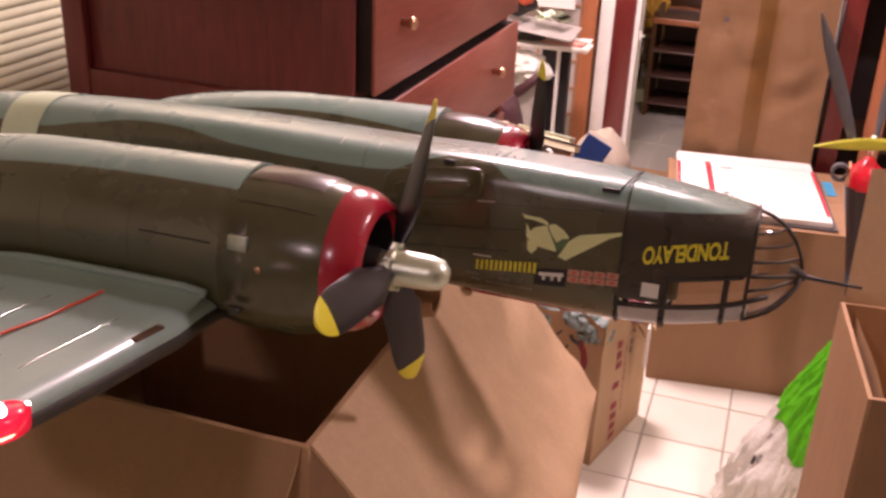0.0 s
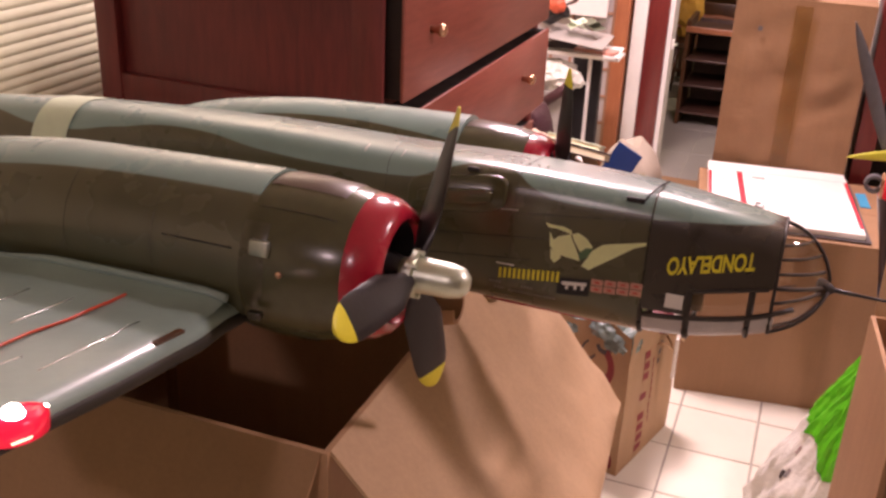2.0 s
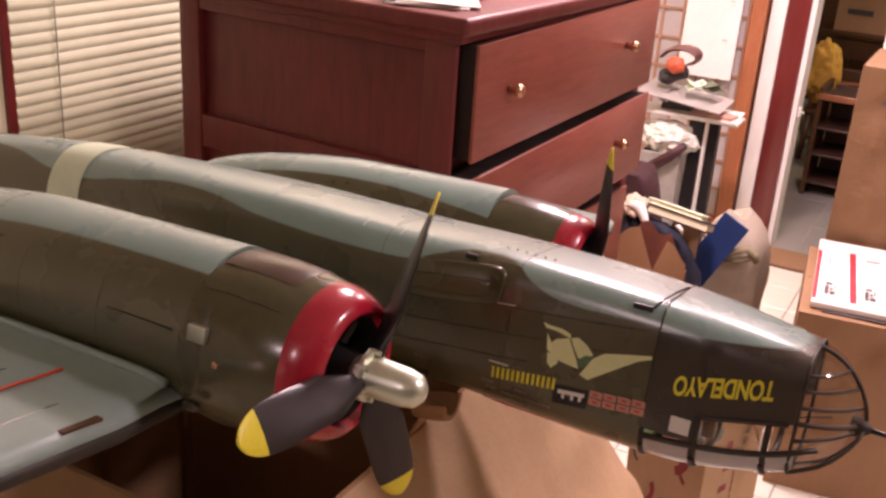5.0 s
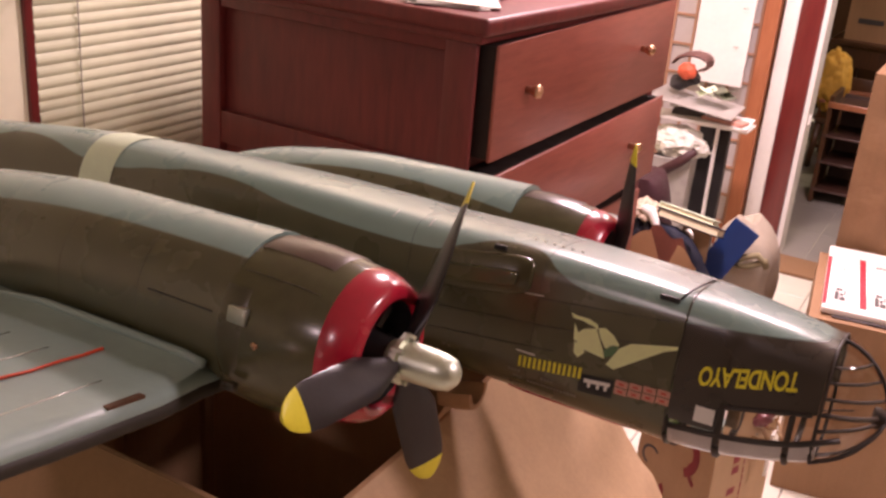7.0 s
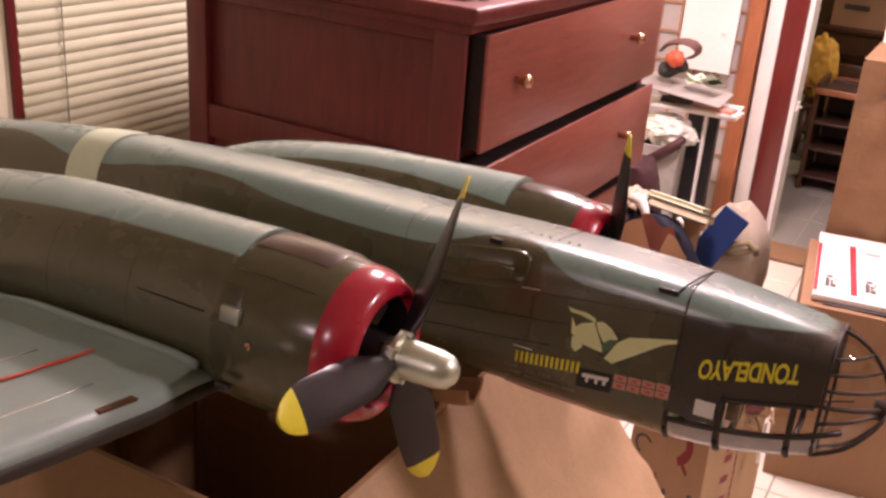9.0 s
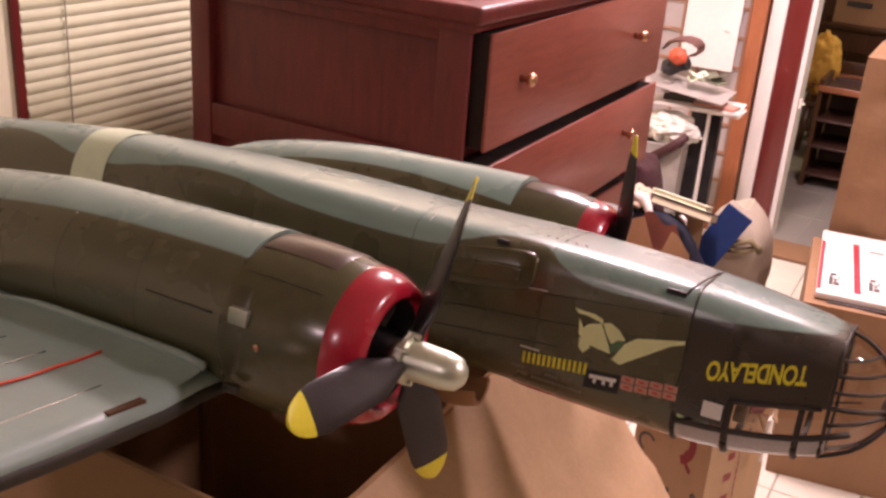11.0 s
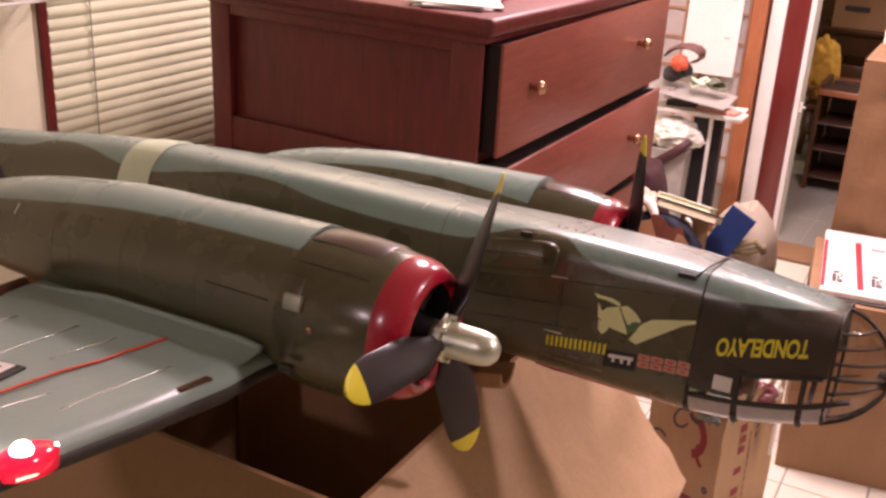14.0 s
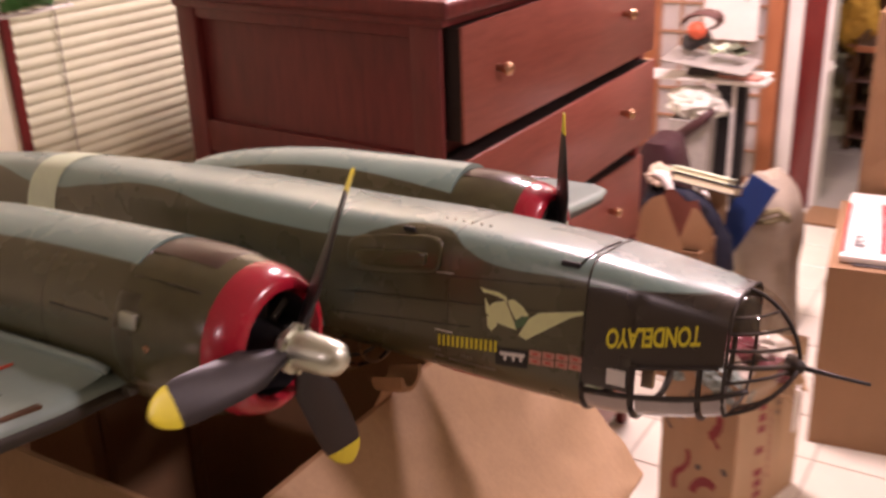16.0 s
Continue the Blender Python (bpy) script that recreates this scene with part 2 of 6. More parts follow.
def spline(pairs, x):
    """Smooth height through (x, value) pairs."""
    if x <= pairs[0][0]:
        return pairs[0][1]
    for i in range(len(pairs) - 1):
        (xa, a), (xb, b) = pairs[i], pairs[i + 1]
        if x <= xb:
            t = (x - xa) / (xb - xa)
            m0 = (b - pairs[i - 1][1]) / (xb - pairs[i - 1][0]) * (xb - xa) if i else b - a
            m1 = (pairs[i + 2][1] - a) / (pairs[i + 2][0] - xa) * (xb - xa) if i + 2 < len(pairs) else b - a
            return (2 * t**3 - 3 * t * t + 1) * a + (t**3 - 2 * t * t + t) * m0 + (3 * t * t - 2 * t**3) * b + (t**3 - t * t) * m1
    return pairs[-1][1]


# ---- the room ----
XW, YN, YS, XE, H = -1.48, 4.29, -3.8, 2.4, 2.4
WY0, WY1, WZ0, WZ1 = 1.33, 2.9, 0.62, 1.62


def wall(name, pieces, label, mat=M_wall):
    bm = None
    for p in pieces:
        bm = box(*p, bm=bm) if bm else box(*p)
    return solid(name, bm, mat, label, "wall", kind="structure")


wall("wall_west", [(XW - 0.12, XW, YS, WY0, 0, H), (XW - 0.12, XW, WY1, YN, 0, H), (XW - 0.12, XW, WY0, WY1, 0, WZ0), (XW - 0.12, XW, WY0, WY1, WZ1, H)],
     "cream painted wall around a window with a blind")
# walls out of view, set back and coloured tan to cut bounced light
wall("wall_south", [(XW, XE, YS - 0.12, YS, 0, H)], "unseen wall, tan to cut the light it bounces", M_wall_unseen)
wall("wall_east", [(XE, XE + 0.12, YS, 8.2, 0, H)], "unseen wall, tan to cut the light it bounces", M_wall_unseen)
wall("wall_north", [(XW, -0.81, YN, YN + 0.1, 0, H), (0.45, XE, YN, YN + 0.1, 0, H), (-0.81, 0.45, YN, YN + 0.1, 2.05, H)], "cream wall with a wide doorway")
wall("wall_far", [(-2.2, XE, 8.1, 8.2, 0, H)], "plain wall of the room beyond")
wall("wall_far_west", [(-2.3, -2.2, YN, 8.2, 0, H)], "plain wall of the room beyond")
solid("ceiling", box(-2.3, XE + 0.12, YS - 0.12, 8.2, H, H + 0.1), M_ceiling, "plain white ceiling", "ceiling", kind="structure")
floor_slab = solid("floor", box(-2.3, XE + 0.12, YS - 0.12, 8.2, -0.1, -0.004), M_grout, "square white ceramic tiles with grey grout", "floor", kind="structure")


# ---- chest of drawers ----
def chest():
    """Built square at its near front corner, then turned a little."""
    w, d, top, zb = 0.84, 0.618, 1.232, 0.05
    corner = Matrix.Translation((-0.68, 1.56, 0)) @ Matrix.Rotation(radians(-2.9), 4, "Z")
    t = thing("chest_of_drawers", (-0.68, 1.56, 0), "tall cherry-red wooden chest with drawers pulled slightly open", "chest")

    def put(name, bm, mat, parent=t, label="", smooth=0.6):
        return part(name, turned(bm, corner), mat, parent, label, smooth)

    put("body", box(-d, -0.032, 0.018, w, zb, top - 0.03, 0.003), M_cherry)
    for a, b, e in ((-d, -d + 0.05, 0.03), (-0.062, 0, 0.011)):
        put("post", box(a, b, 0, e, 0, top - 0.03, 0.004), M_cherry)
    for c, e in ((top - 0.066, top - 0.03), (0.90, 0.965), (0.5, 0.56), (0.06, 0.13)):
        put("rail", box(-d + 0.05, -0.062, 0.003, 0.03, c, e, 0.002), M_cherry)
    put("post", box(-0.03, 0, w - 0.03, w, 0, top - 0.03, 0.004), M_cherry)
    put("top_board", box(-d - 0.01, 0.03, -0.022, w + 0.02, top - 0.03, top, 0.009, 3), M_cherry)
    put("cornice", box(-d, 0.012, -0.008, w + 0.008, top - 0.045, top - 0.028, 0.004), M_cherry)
    for za, ze, out, tilt in ((0.987, 1.186, 0.03, 0.022), (0.775, 0.960, 0.034, 0.030), (0.555, 0.752, 0.012, 0.0), (0.32, 0.535, 0.012, 0.0), (0.08, 0.295, 0.012, 0.0)):
        def sheared(bm):
            """Shears the upper drawers a little to fit the camera's view."""
            for v in bm.verts:
                v.co.z += tilt * (v.co.y - 0.02)
            return bm

        f = put("drawer", sheared(box(out - 0.008, out, 0.022, w - 0.018, za, ze, 0.003)), M_cherry_lit)
        # box painted near-black: its colour holds the shade of the drawer gaps
        put("drawer_box", sheared(box(-0.3, out - 0.008, 0.025, w - 0.022, za + 0.004, ze - 0.004)), M_dark, f, smooth=0.0)
        for ky in (0.132, 0.65):
            prof = [(0, 0.007), (0.009, 0.006), (0.013, 0.009), (0.020, 0.0125), (0.026, 0.011), (0.030, 0.004)]
            put("knob", lathe(prof, 20, "X", (out, ky, (za + ze) / 2 + tilt * (ky - 0.02) + 0.010)), M_brass, f, "polished brass knob", 3)
    return t


chest()


def loose_papers(where, turns, label):
    t = thing("paper_stack", where, label, "papers")
    for k, a in enumerate(turns):
        bm = turned(box(-0.07, 0.07, -0.10, 0.10, 0.003 * k, 0.003 * k + 0.0025), Matrix.Translation(where) @ Matrix.Rotation(radians(a), 4, "Z"))
        part("sheet", bm, M_paper, t)
    return t


loose_papers((-0.79, 1.68, 1.233), (20, 31, 12), "few loose white sheets lying on the chest")

# ---- carton under the aeroplane ----
def sheet(corners, n, m, thick, bend):
    """A card sheet between four corners; bend(u, v) lifts it along z."""
    a, b, c, d = (Vector(p) for p in corners)
    def at(u, v, k):
        p = a.lerp(b, u).lerp(d.lerp(c, u), v)
        return p + Vector((0, 0, bend(u, v) - k))
    bm = bmesh.new()
    grids = [[[bm.verts.new(at(i / n, j / m, k)) for j in range(m + 1)] for i in range(n + 1)] for k in (0, thick)]
    g, h = grids
    for i in range(n):
        for j in range(m):
            bm.faces.new((g[i][j], g[i + 1][j], g[i + 1][j + 1], g[i][j + 1]))
            bm.faces.new((h[i][j], h[i][j + 1], h[i + 1][j + 1], h[i + 1][j]))
    for i in range(n):
        for j, s in ((0, 1), (m, -1)):
            bm.faces.new((g[i][j], h[i][j], h[i + 1][j], g[i + 1][j]))
    for j in range(m):
        for i in (0, n):
            bm.faces.new((g[i][j], g[i][j + 1], h[i][j + 1], h[i][j]))
    return bm


def open_carton():
    x0, x1, y0, y1, z = -0.88, -0.302, 0.605, 1.10, 0.99
    t = thing("open_carton", (x0, y0, 0), "large brown cardboard box with its flaps folded outward", "box")
    k = 0.005
    part("side_panel", box(x0, x1, y0, y0 + k, 0, z), M_card, t)
    part("side_panel", box(x0, x1, y1 - k, y1, 0, z), M_card, t)
    part("end_panel", box(x0, x0 + k, y0 + k, y1 - k, 0, z), M_card, t)
    part("end_panel", box(x1 - k, x1, y0 + k, y1 - k, 0, z), M_card, t)
    part("bottom", box(x0 + k, x1 - k, y0 + k, y1 - k, 0.002, 0.01), M_card, t)
    w = lambda u, v: (0.012 * math.sin(3.0 * u + 1) + 0.005 * math.sin(9 * u) + 0.007 * noise.noise(Vector((u * 5, v * 4, 2.0))) + 0.004 * noise.noise(Vector((u * 14, v * 9, 5.0)))) * (1 - (1 - v) ** 2)
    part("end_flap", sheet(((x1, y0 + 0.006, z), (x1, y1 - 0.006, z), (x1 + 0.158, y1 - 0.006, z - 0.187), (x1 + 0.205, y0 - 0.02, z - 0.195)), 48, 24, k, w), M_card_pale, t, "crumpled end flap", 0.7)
    turnup = [(0.0175 * math.cos(radians(a)), 0.0175 * math.sin(radians(a))) for a in range(165, 381, 12)] + [(0.0125 * math.cos(radians(a)), 0.0125 * math.sin(radians(a))) for a in range(380, 164, -12)]
    part("curled_tab", loft([[(x, 0.824 + u * k, 1.0195 + v * k + 0.25 * (x - x1)) for u, v in turnup] for x, k in ((x1 - 0.003, 0.9), (x1 + 0.010, 1.0), (x1 + 0.022, 1.0), (x1 + 0.030, 0.96))]), M_card, t, "curled brown tab of card", 0.9)
    part("tab_root", sheet(((x1 - 0.004, 0.808, z), (x1 - 0.004, 0.84, z), (x1 + 0.002, 0.834, z + 0.016), (x1 + 0.002, 0.814, z + 0.016)), 6, 4, 0.004, lambda u, v: 0), M_card, t, smooth=0.7)
    part("side_flap", sheet(((x0, y0, z), (x1 - 0.006, y0, z), (x1 - 0.03, y0 - 0.10, z - 0.20), (x0, y0 - 0.12, z - 0.20)), 40, 16, k, lambda u, v: (0.006 * math.sin(7 * u) + 0.005 * noise.noise(Vector((u * 6, v * 4, 8.0)))) * v), M_card_shaded, t, smooth=0.7)
    part("side_flap", sheet(((x0, y1, z), (x1, y1, z), (x1, y1 + 0.10, z - 0.2), (x0, y1 + 0.10, z - 0.2)), 12, 6, k, lambda u, v: 0), M_card_pale, t)
    part("end_flap", sheet(((x0, y0, z), (x0, y1, z), (x0 - 0.03, y1, z - 0.24), (x0 - 0.03, y0, z - 0.24)), 12, 6, k, lambda u, v: 0), M_card_pale, t)
    return t


open_carton()

# ---- the model aeroplane, lying on its back ----
ROLL = -9.3
PLANE = pose(0, 0.865, 1.11, ROLL, 0, 0)
plane = new("model_aeroplane")
plane.matrix_world = PLANE
ORIGIN[plane] = Vector((0, 0, 0))
tagged(plane, "upside-down olive and grey twin-engined model bomber lying on a carton", "model aeroplane")

# stations along the hull: belly height, back height, half width
TOP = [(-1.38, 0.005), (-1.15, 0.006), (-1.04, 0.016), (-0.755, 0.049), (-0.52, 0.0590), (-0.348, 0.0580), (-0.236, 0.0595), (-0.10, 0.0545), (0.012, 0.0395), (0.03, 0.0310), (0.042, 0.018), (0.049, 0.004), (0.052, -0.008)]
BOT = [(-1.38, -0.085), (-1.1, -0.098), (-0.85, -0.086), (-0.6, -0.068), (-0.237, -0.070), (-0.144, -0.073), (-0.07, -0.0725), (0.0, -0.0595), (0.03, -0.046), (0.042, -0.033), (0.049, -0.022), (0.052, -0.012)]
WID = [(-1.38, 0.008), (-1.0, 0.034), (-0.7, 0.05), (-0.5, 0.058), (-0.23, 0.059), (-0.10, 0.056), (0.0, 0.048), (0.03, 0.040), (0.042, 0.028), (0.049, 0.015), (0.052, 0.004)]


def power(x):
    return 4.3 - 1.4 * min(1, max(0, (x + 0.06) / 0.10))


def flatness(x):
    """The belly is round towards the tail and flat with tight corners ahead of the wing."""
    return min(1, max(0, (x + 0.80) / 0.35))


def skin(x, a, puff=0.0):
    """A point of the hull at station x; a = 0 is the near side, 90 the belly (up), 180 the far side."""
    top, bot, w = spline(TOP, x), spline(BOT, x), spline(WID, x)
    zc, h = (top + bot) / 2, (top - bot) / 2
    c, s = math.cos(radians(a)), math.sin(radians(a))
    k = flatness(x)
    q = 2 / (power(x) + (1.6 * k * min(1, max(0, (0.05 - x) / 0.04)) if s > 0 else 0))
    out, up = abs(c) ** q, abs(s) ** q
    z = zc + math.copysign(up, s) * (h + puff)
    if s > 0:
        z -= (0.011 - 0.009 * k) * min(1, h / 0.05) * out * out * up
    return Vector((x, -math.copysign(out, c) * (w + puff), z))


def angle_at(x, z):
    """The angle at which the near side has the height z."""
    lo, hi = -90.0, 90.0
    for _ in range(18):
        mid = (lo + hi) / 2
        lo, hi = (mid, hi) if skin(x, mid).z < z else (lo, mid)
    return (lo + hi) / 2


def side(x, z, puff=0.0006):
    """The near side's point at a station and height."""
    p = skin(x, angle_at(x, z), puff)
    return Vector((x, p.y, z))


LINE = [(-1.38, -0.02), (-0.94, 0.012), (-0.845, 0.03), (-0.738, 0.022), (-0.654, 0.034), (-0.564, 0.045), (-0.474, 0.037), (-0.39, 0.034), (-0.323, 0.036), (-0.295, 0.046), (-0.241, 0.056), (-0.207, 0.044), (-0.17, 0.035), (-0.12, 0.036), (0.05, 0.034)]
M_hull = camouflage("hull_paint", GREY, OLIVE, LINE, -1.38, 0.05, -0.05, 0.1)
xs = [-1.38 + i * 0.02 for i in range(64)] + [-0.1195, -0.1005]
hull = part("fuselage", loft([[skin(x, a) for a in range(0, 360, 6)] for x in xs]), M_hull, plane, smooth=0.6)


def low_edge(x):
    return -0.045 if x < -0.0605 else -0.0235 + 0.0165 * (x + 0.0605) / 0.0825


nose_rows = []
for x in [-0.099, -0.09, -0.08, -0.07, -0.0606, -0.0604, -0.05, -0.04, -0.03, -0.0201, -0.0199, -0.01, 0.0, 0.007]:
    a0 = angle_at(x, low_edge(x))
    nose_rows.append([skin(x, a0 + (180 - 2 * a0) * i / 40) for i in range(41)])
M_nose = camouflage("nose_paint", GREY, (0.034, 0.025, 0.018), [(-0.11, 0.0320), (-0.05, 0.0370), (0.0, 0.0405), (0.02, 0.0400)], -0.11, 0.02, -0.05, 0.1)
part("nose_panel", loft(nose_rows, closed=False), M_nose, plane, "dark removable nose panel", 0.6)
lower = [(-0.097, -0.0505), (-0.06, -0.0475), (-0.01, -0.0385), (0.026, -0.025)]
panes = []
for x in [-0.099, -0.09, -0.08, -0.07, -0.06, -0.05, -0.04, -0.03, -0.0201, -0.0199, -0.01, 0.0, 0.006, 0.012]:
    a0 = angle_at(x, spline(lower, x))
    panes.append([skin(x, a0 + (180 - 2 * a0) * i / 44, -0.0012) for i in range(45)])
part("nose_glazing", loft(panes, closed=False), M_glass, plane, "clear side glazing", 3)
part("nose_dome", loft([[skin(x, a, -0.0012) for a in range(0, 360, 6)] for x in (0.0122, 0.02, 0.028, 0.036, 0.042, 0.0465, 0.0495, 0.0515)], (False, True)), M_glass, plane, "clear glazed nose dome", 3)


def strip(points_a, points_b):
    """A thin band of skin between two rows of points."""
    return loft([points_a, points_b], closed=False)


M_bar = plain("matt_bar_paint", (0.034, 0.026, 0.020), 0.55, vary=0.15, scale=30)


def bar(points, r=0.0022):
    return part("glazing_bar", tube(points, r, 6), M_bar, plane, smooth=3)


for x, r in ((-0.0985, 0.0022), (-0.059, 0.0030), (-0.009, 0.0025), (0.0085, 0.0015)):
    if x < 0:
        a0 = angle_at(x, low_edge(x + 0.002))
        bar([skin(x, a0 - (180 + 2 * a0) * i / 30) for i in range(31)], r)
    else:
        bar([skin(x, 12 * i) for i in range(31)], r)
for flip in (1, -1):
    bar([Vector((p.x, flip * p.y, p.z)) for p in (side(-0.097 + 0.0123 * i, spline(lower, -0.097 + 0.0123 * i)) for i in range(11))], 0.0024 if flip > 0 else 0.0009)
    bar([Vector((p.x, flip * p.y, p.z)) for p in (side(-0.06 + 0.0064 * i, low_edge(-0.06 + 0.0064 * i)) for i in range(11))], 0.0019 if flip > 0 else 0.0009)
for a in (-90, -55, 90):
    bar([skin(x, a) for x in (0.0075, 0.012, 0.02, 0.028, 0.036, 0.042, 0.0465, 0.0495, 0.0515)], 0.0017)
# level bars from the panel's edge forward to the middle hoop
for za, zb, xe, r in ((0.028, 0.0275, 0.0325, 0.0013), (0.0165, 0.0160, 0.0415, 0.0014), (0.004, 0.0020, 0.0470, 0.0015), (-0.0085, -0.0115, 0.0495, 0.0020), (-0.022, -0.0150, 0.0495, 0.0015)):
    a, b = side(0.0090, za, 0), Vector((xe, 0, zb))
    line = [a.lerp(b, i / 8) + Vector((0.003, -0.004, 0)) * math.sin(math.pi * i / 8) for i in range(9)]
    bar(line, r)
# pale grey lower panes between the bars
M_pale_pane = plain("pale_plastic", (0.44, 0.40, 0.38), 0.25, vary=0.1, scale=60, coat=0.3)
for xa, xb in ((-0.0965, -0.062), (-0.056, -0.0115), (-0.0065, 0.0115)):
    rows = []
    for i in range(7):
        x = xa + (xb - xa) * i / 6
        a0 = angle_at(x, spline(lower, x) - 0.001)
        rows.append([skin(x, a0 - (180 + 2 * a0) * j / 14, -0.0004) for j in range(5)])
    part("lower_pane", loft(rows, closed=False), M_pale_pane, plane, "pale grey lower pane", 3)
part("gun_mount", lathe([(0.041, 0.004), (0.042, 0.0085), (0.047, 0.0085), (0.052, 0.006), (0.056, 0.003)], 16, "X", (0, 0, -0.0125)), M_bar, plane, smooth=0.7)
part("nose_gun", tube([(0.048, 0, -0.0125), (0.08, 0, -0.0138), (0.1025, 0, -0.0142)], [0.0024, 0.0016, 0.0014], 10), M_black, plane, "thin black gun barrel", 3)
# what shows dimly inside the glazing
part("gun_sight", box(-0.058, -0.048, -0.034, -0.028, -0.045, -0.018, 0.001), plain("tan_plastic", (0.35, 0.24, 0.12), 0.5), plane, "tan fitting inside the nose")


def patch(name, mat, x0, x1, zfun0, zfun1, n=8, m=4, puff=0.0008, label=""):
    """A painted field on the near side between two heights that may slope."""
    rows = []
    for i in range(n + 1):
        x = x0 + (x1 - x0) * i / n
        a, b = (f(x) if callable(f) else f for f in (zfun0, zfun1))
        rows.append([side(x, a + (b - a) * j / m, puff) for j in range(m + 1)])
    return part(name, loft(rows, closed=False), mat, hull, label, 3)


# seams, tape, insignia and painted marks
for x, r in ((-0.0998, 0.0008), (-0.345, 0.00025), (-0.22, 0.00025)):
    part("panel_seam", tube([skin(x, 6 * i, 0.0001) for i in range(-8, 39)], r, 5), M_black_olive, hull, smooth=3)
for z, xa, xb in ((0.0, -0.33, -0.11), (0.022, -0.22, -0.11), (-0.02, -0.34, -0.2)):
    part("panel_seam", tube([side(xa + (xb - xa) * i / 12, z + 0.1 * (xa + (xb - xa) * i / 12 + 0.2), 0.0001) for i in range(13)], 0.0004, 5), M_black_olive, hull, smooth=3)
for x in (-0.372, -0.335):
    part("chalk_mark", tube([skin(x, 52 + 4 * i, 0.0003) for i in range(6)], 0.0005, 5), M_white, hull, smooth=3)
part("tape_band", strip([skin(-0.769 + 0.013 * math.sin(radians(min(80, a + 20))), a, 0.0008) for a in range(-40, 181, 4)], [skin(-0.721 + 0.013 * math.sin(radians(min(80, a + 20))), a, 0.0008) for a in range(-40, 181, 4)]), M_tape, hull, "pale yellow masking tape round the fuselage", 3)
part("belly_dome", lathe([(0, 0.0205), (0.004, 0.0200), (0.011, 0.0170), (0.0165, 0.010), (0.0185, 0.0015)], 24, "Z", (-1.075, -0.01, 0.007)), M_grey, hull, smooth=3)
rings = [[side(-1.005 + r * math.cos(k), max(-0.094, -0.054 + r * math.sin(k)), 0.0012) for k in (2 * math.pi * j / 40 for j in range(40))] for r in (0.051, 0.043, 0.034, 0.025, 0.016, 0.008, 0.001)]
M_insignia = plain("insignia_navy", (0.010, 0.008, 0.045), 0.35)
part("roundel", loft(rings, (False, True)), M_insignia, hull, "navy roundel", 3)
star_rows = [[(r * k, radians(-90 + 36 * j)) for j, r in ((j, 0.039 if j % 2 == 0 else 0.015) for j in range(10))] for k in (1.0, 0.66, 0.33, 0.03)]
part("star", loft([[side(-1.003 + r * math.cos(k), -0.054 + r * math.sin(k), 0.0022) for r, k in row] for row in star_rows], (False, True)), M_white, hull, "white star")
patch("insignia_bar", M_insignia, -1.13, -1.05, -0.080, -0.036, 5, 4, 0.0008, "navy border of the insignia bar")
patch("insignia_bar", M_white, -1.122, -1.0545, -0.0735, -0.0435, 4, 3, 0.0018, "white insignia bar")

for k in range(13):
    x = -0.2275 + 0.0044 * k
    z = -0.0415 + 0.107 * (x + 0.2275)
    patch("tally_mark", M_yellow, x, x + 0.0023, z, z + 0.0098, 1, 3, 0.0009)
patch("title_bar", M_white, -0.231, -0.214, lambda x: -0.0285, lambda x: -0.0272, 3, 1)
patch("dark_panel", M_black, -0.1732, -0.1445, lambda x: -0.0465 + 0.09 * (x + 0.1732), lambda x: -0.031 + 0.09 * (x + 0.1732), 4, 4, 0.0007)
patch("silhouette", M_white, -0.169, -0.147, lambda x: -0.0372 + 0.1 * (x + 0.17), lambda x: -0.0338 + 0.1 * (x + 0.17), 4, 1, 0.0012)
for x in (-0.1655, -0.158, -0.1515):
    patch("silhouette", M_white, x, x + 0.0025, -0.041 + 0.1 * (x + 0.17), -0.036 + 0.1 * (x + 0.17), 1, 1, 0.0012)
M_tally = plain("tally_pink", (0.55, 0.28, 0.22), 0.5)
M_tally_red = plain("tally_red", (0.50, 0.08, 0.05), 0.5)
for i in range(4):
    for j in range(2):
        x, z = -0.1432 + 0.0113 * i, -0.0385 + 0.0063 * j
        z += 0.085 * (x + 0.1432)
        patch("tally_square", M_tally, x, x + 0.0103, z, z + 0.0056, 2, 1, 0.0009)
        patch("tally_square", M_tally_red, x + 0.003, x + 0.0072, z + 0.0018, z + 0.0038, 1, 1, 0.0013)
M_stencil = plain("grey_stencil", (0.20, 0.19, 0.17), 0.5)
for x0, x1, z in ((-0.206, -0.192, -0.0475), (-0.218, -0.172, -0.0535), (-0.236, -0.222, -0.047), (-0.231, -0.222, -0.0525)):
    for k in range(int((x1 - x0) / 0.003)):
        x = x0 + 0.003 * k
        patch("stencil_bar", M_stencil, x, x + 0.0019, z, z + 0.0024, 1, 1, 0.0009)
patch("window_pane", M_white, -0.0785, -0.0634, -0.0405, -0.0275, 2, 2, 0.0009, "pale square side window")

# the pale winged shape on the nose
M_art = plain("pale_green_paint", (0.74, 0.80, 0.42), 0.45, vary=0.08)
M_art_green = plain("art_green", (0.10, 0.19, 0.09), 0.45)


def flat(points, mat, name="painted_shape", puff=0.001):
    b = bmesh.new()
    f = b.faces.new([b.verts.new(side(x, z, puff)) for x, z in points])
    bmesh.ops.triangulate(b, faces=[f])
    return part(name, b, mat, hull)


flat([(-0.1905, 0.0165), (-0.187, 0.0125), (-0.180, 0.0125), (-0.170, 0.0105), (-0.1655, 0.009), (-0.1665, 0.013), (-0.174, 0.0155), (-0.184, 0.0155)], M_art)
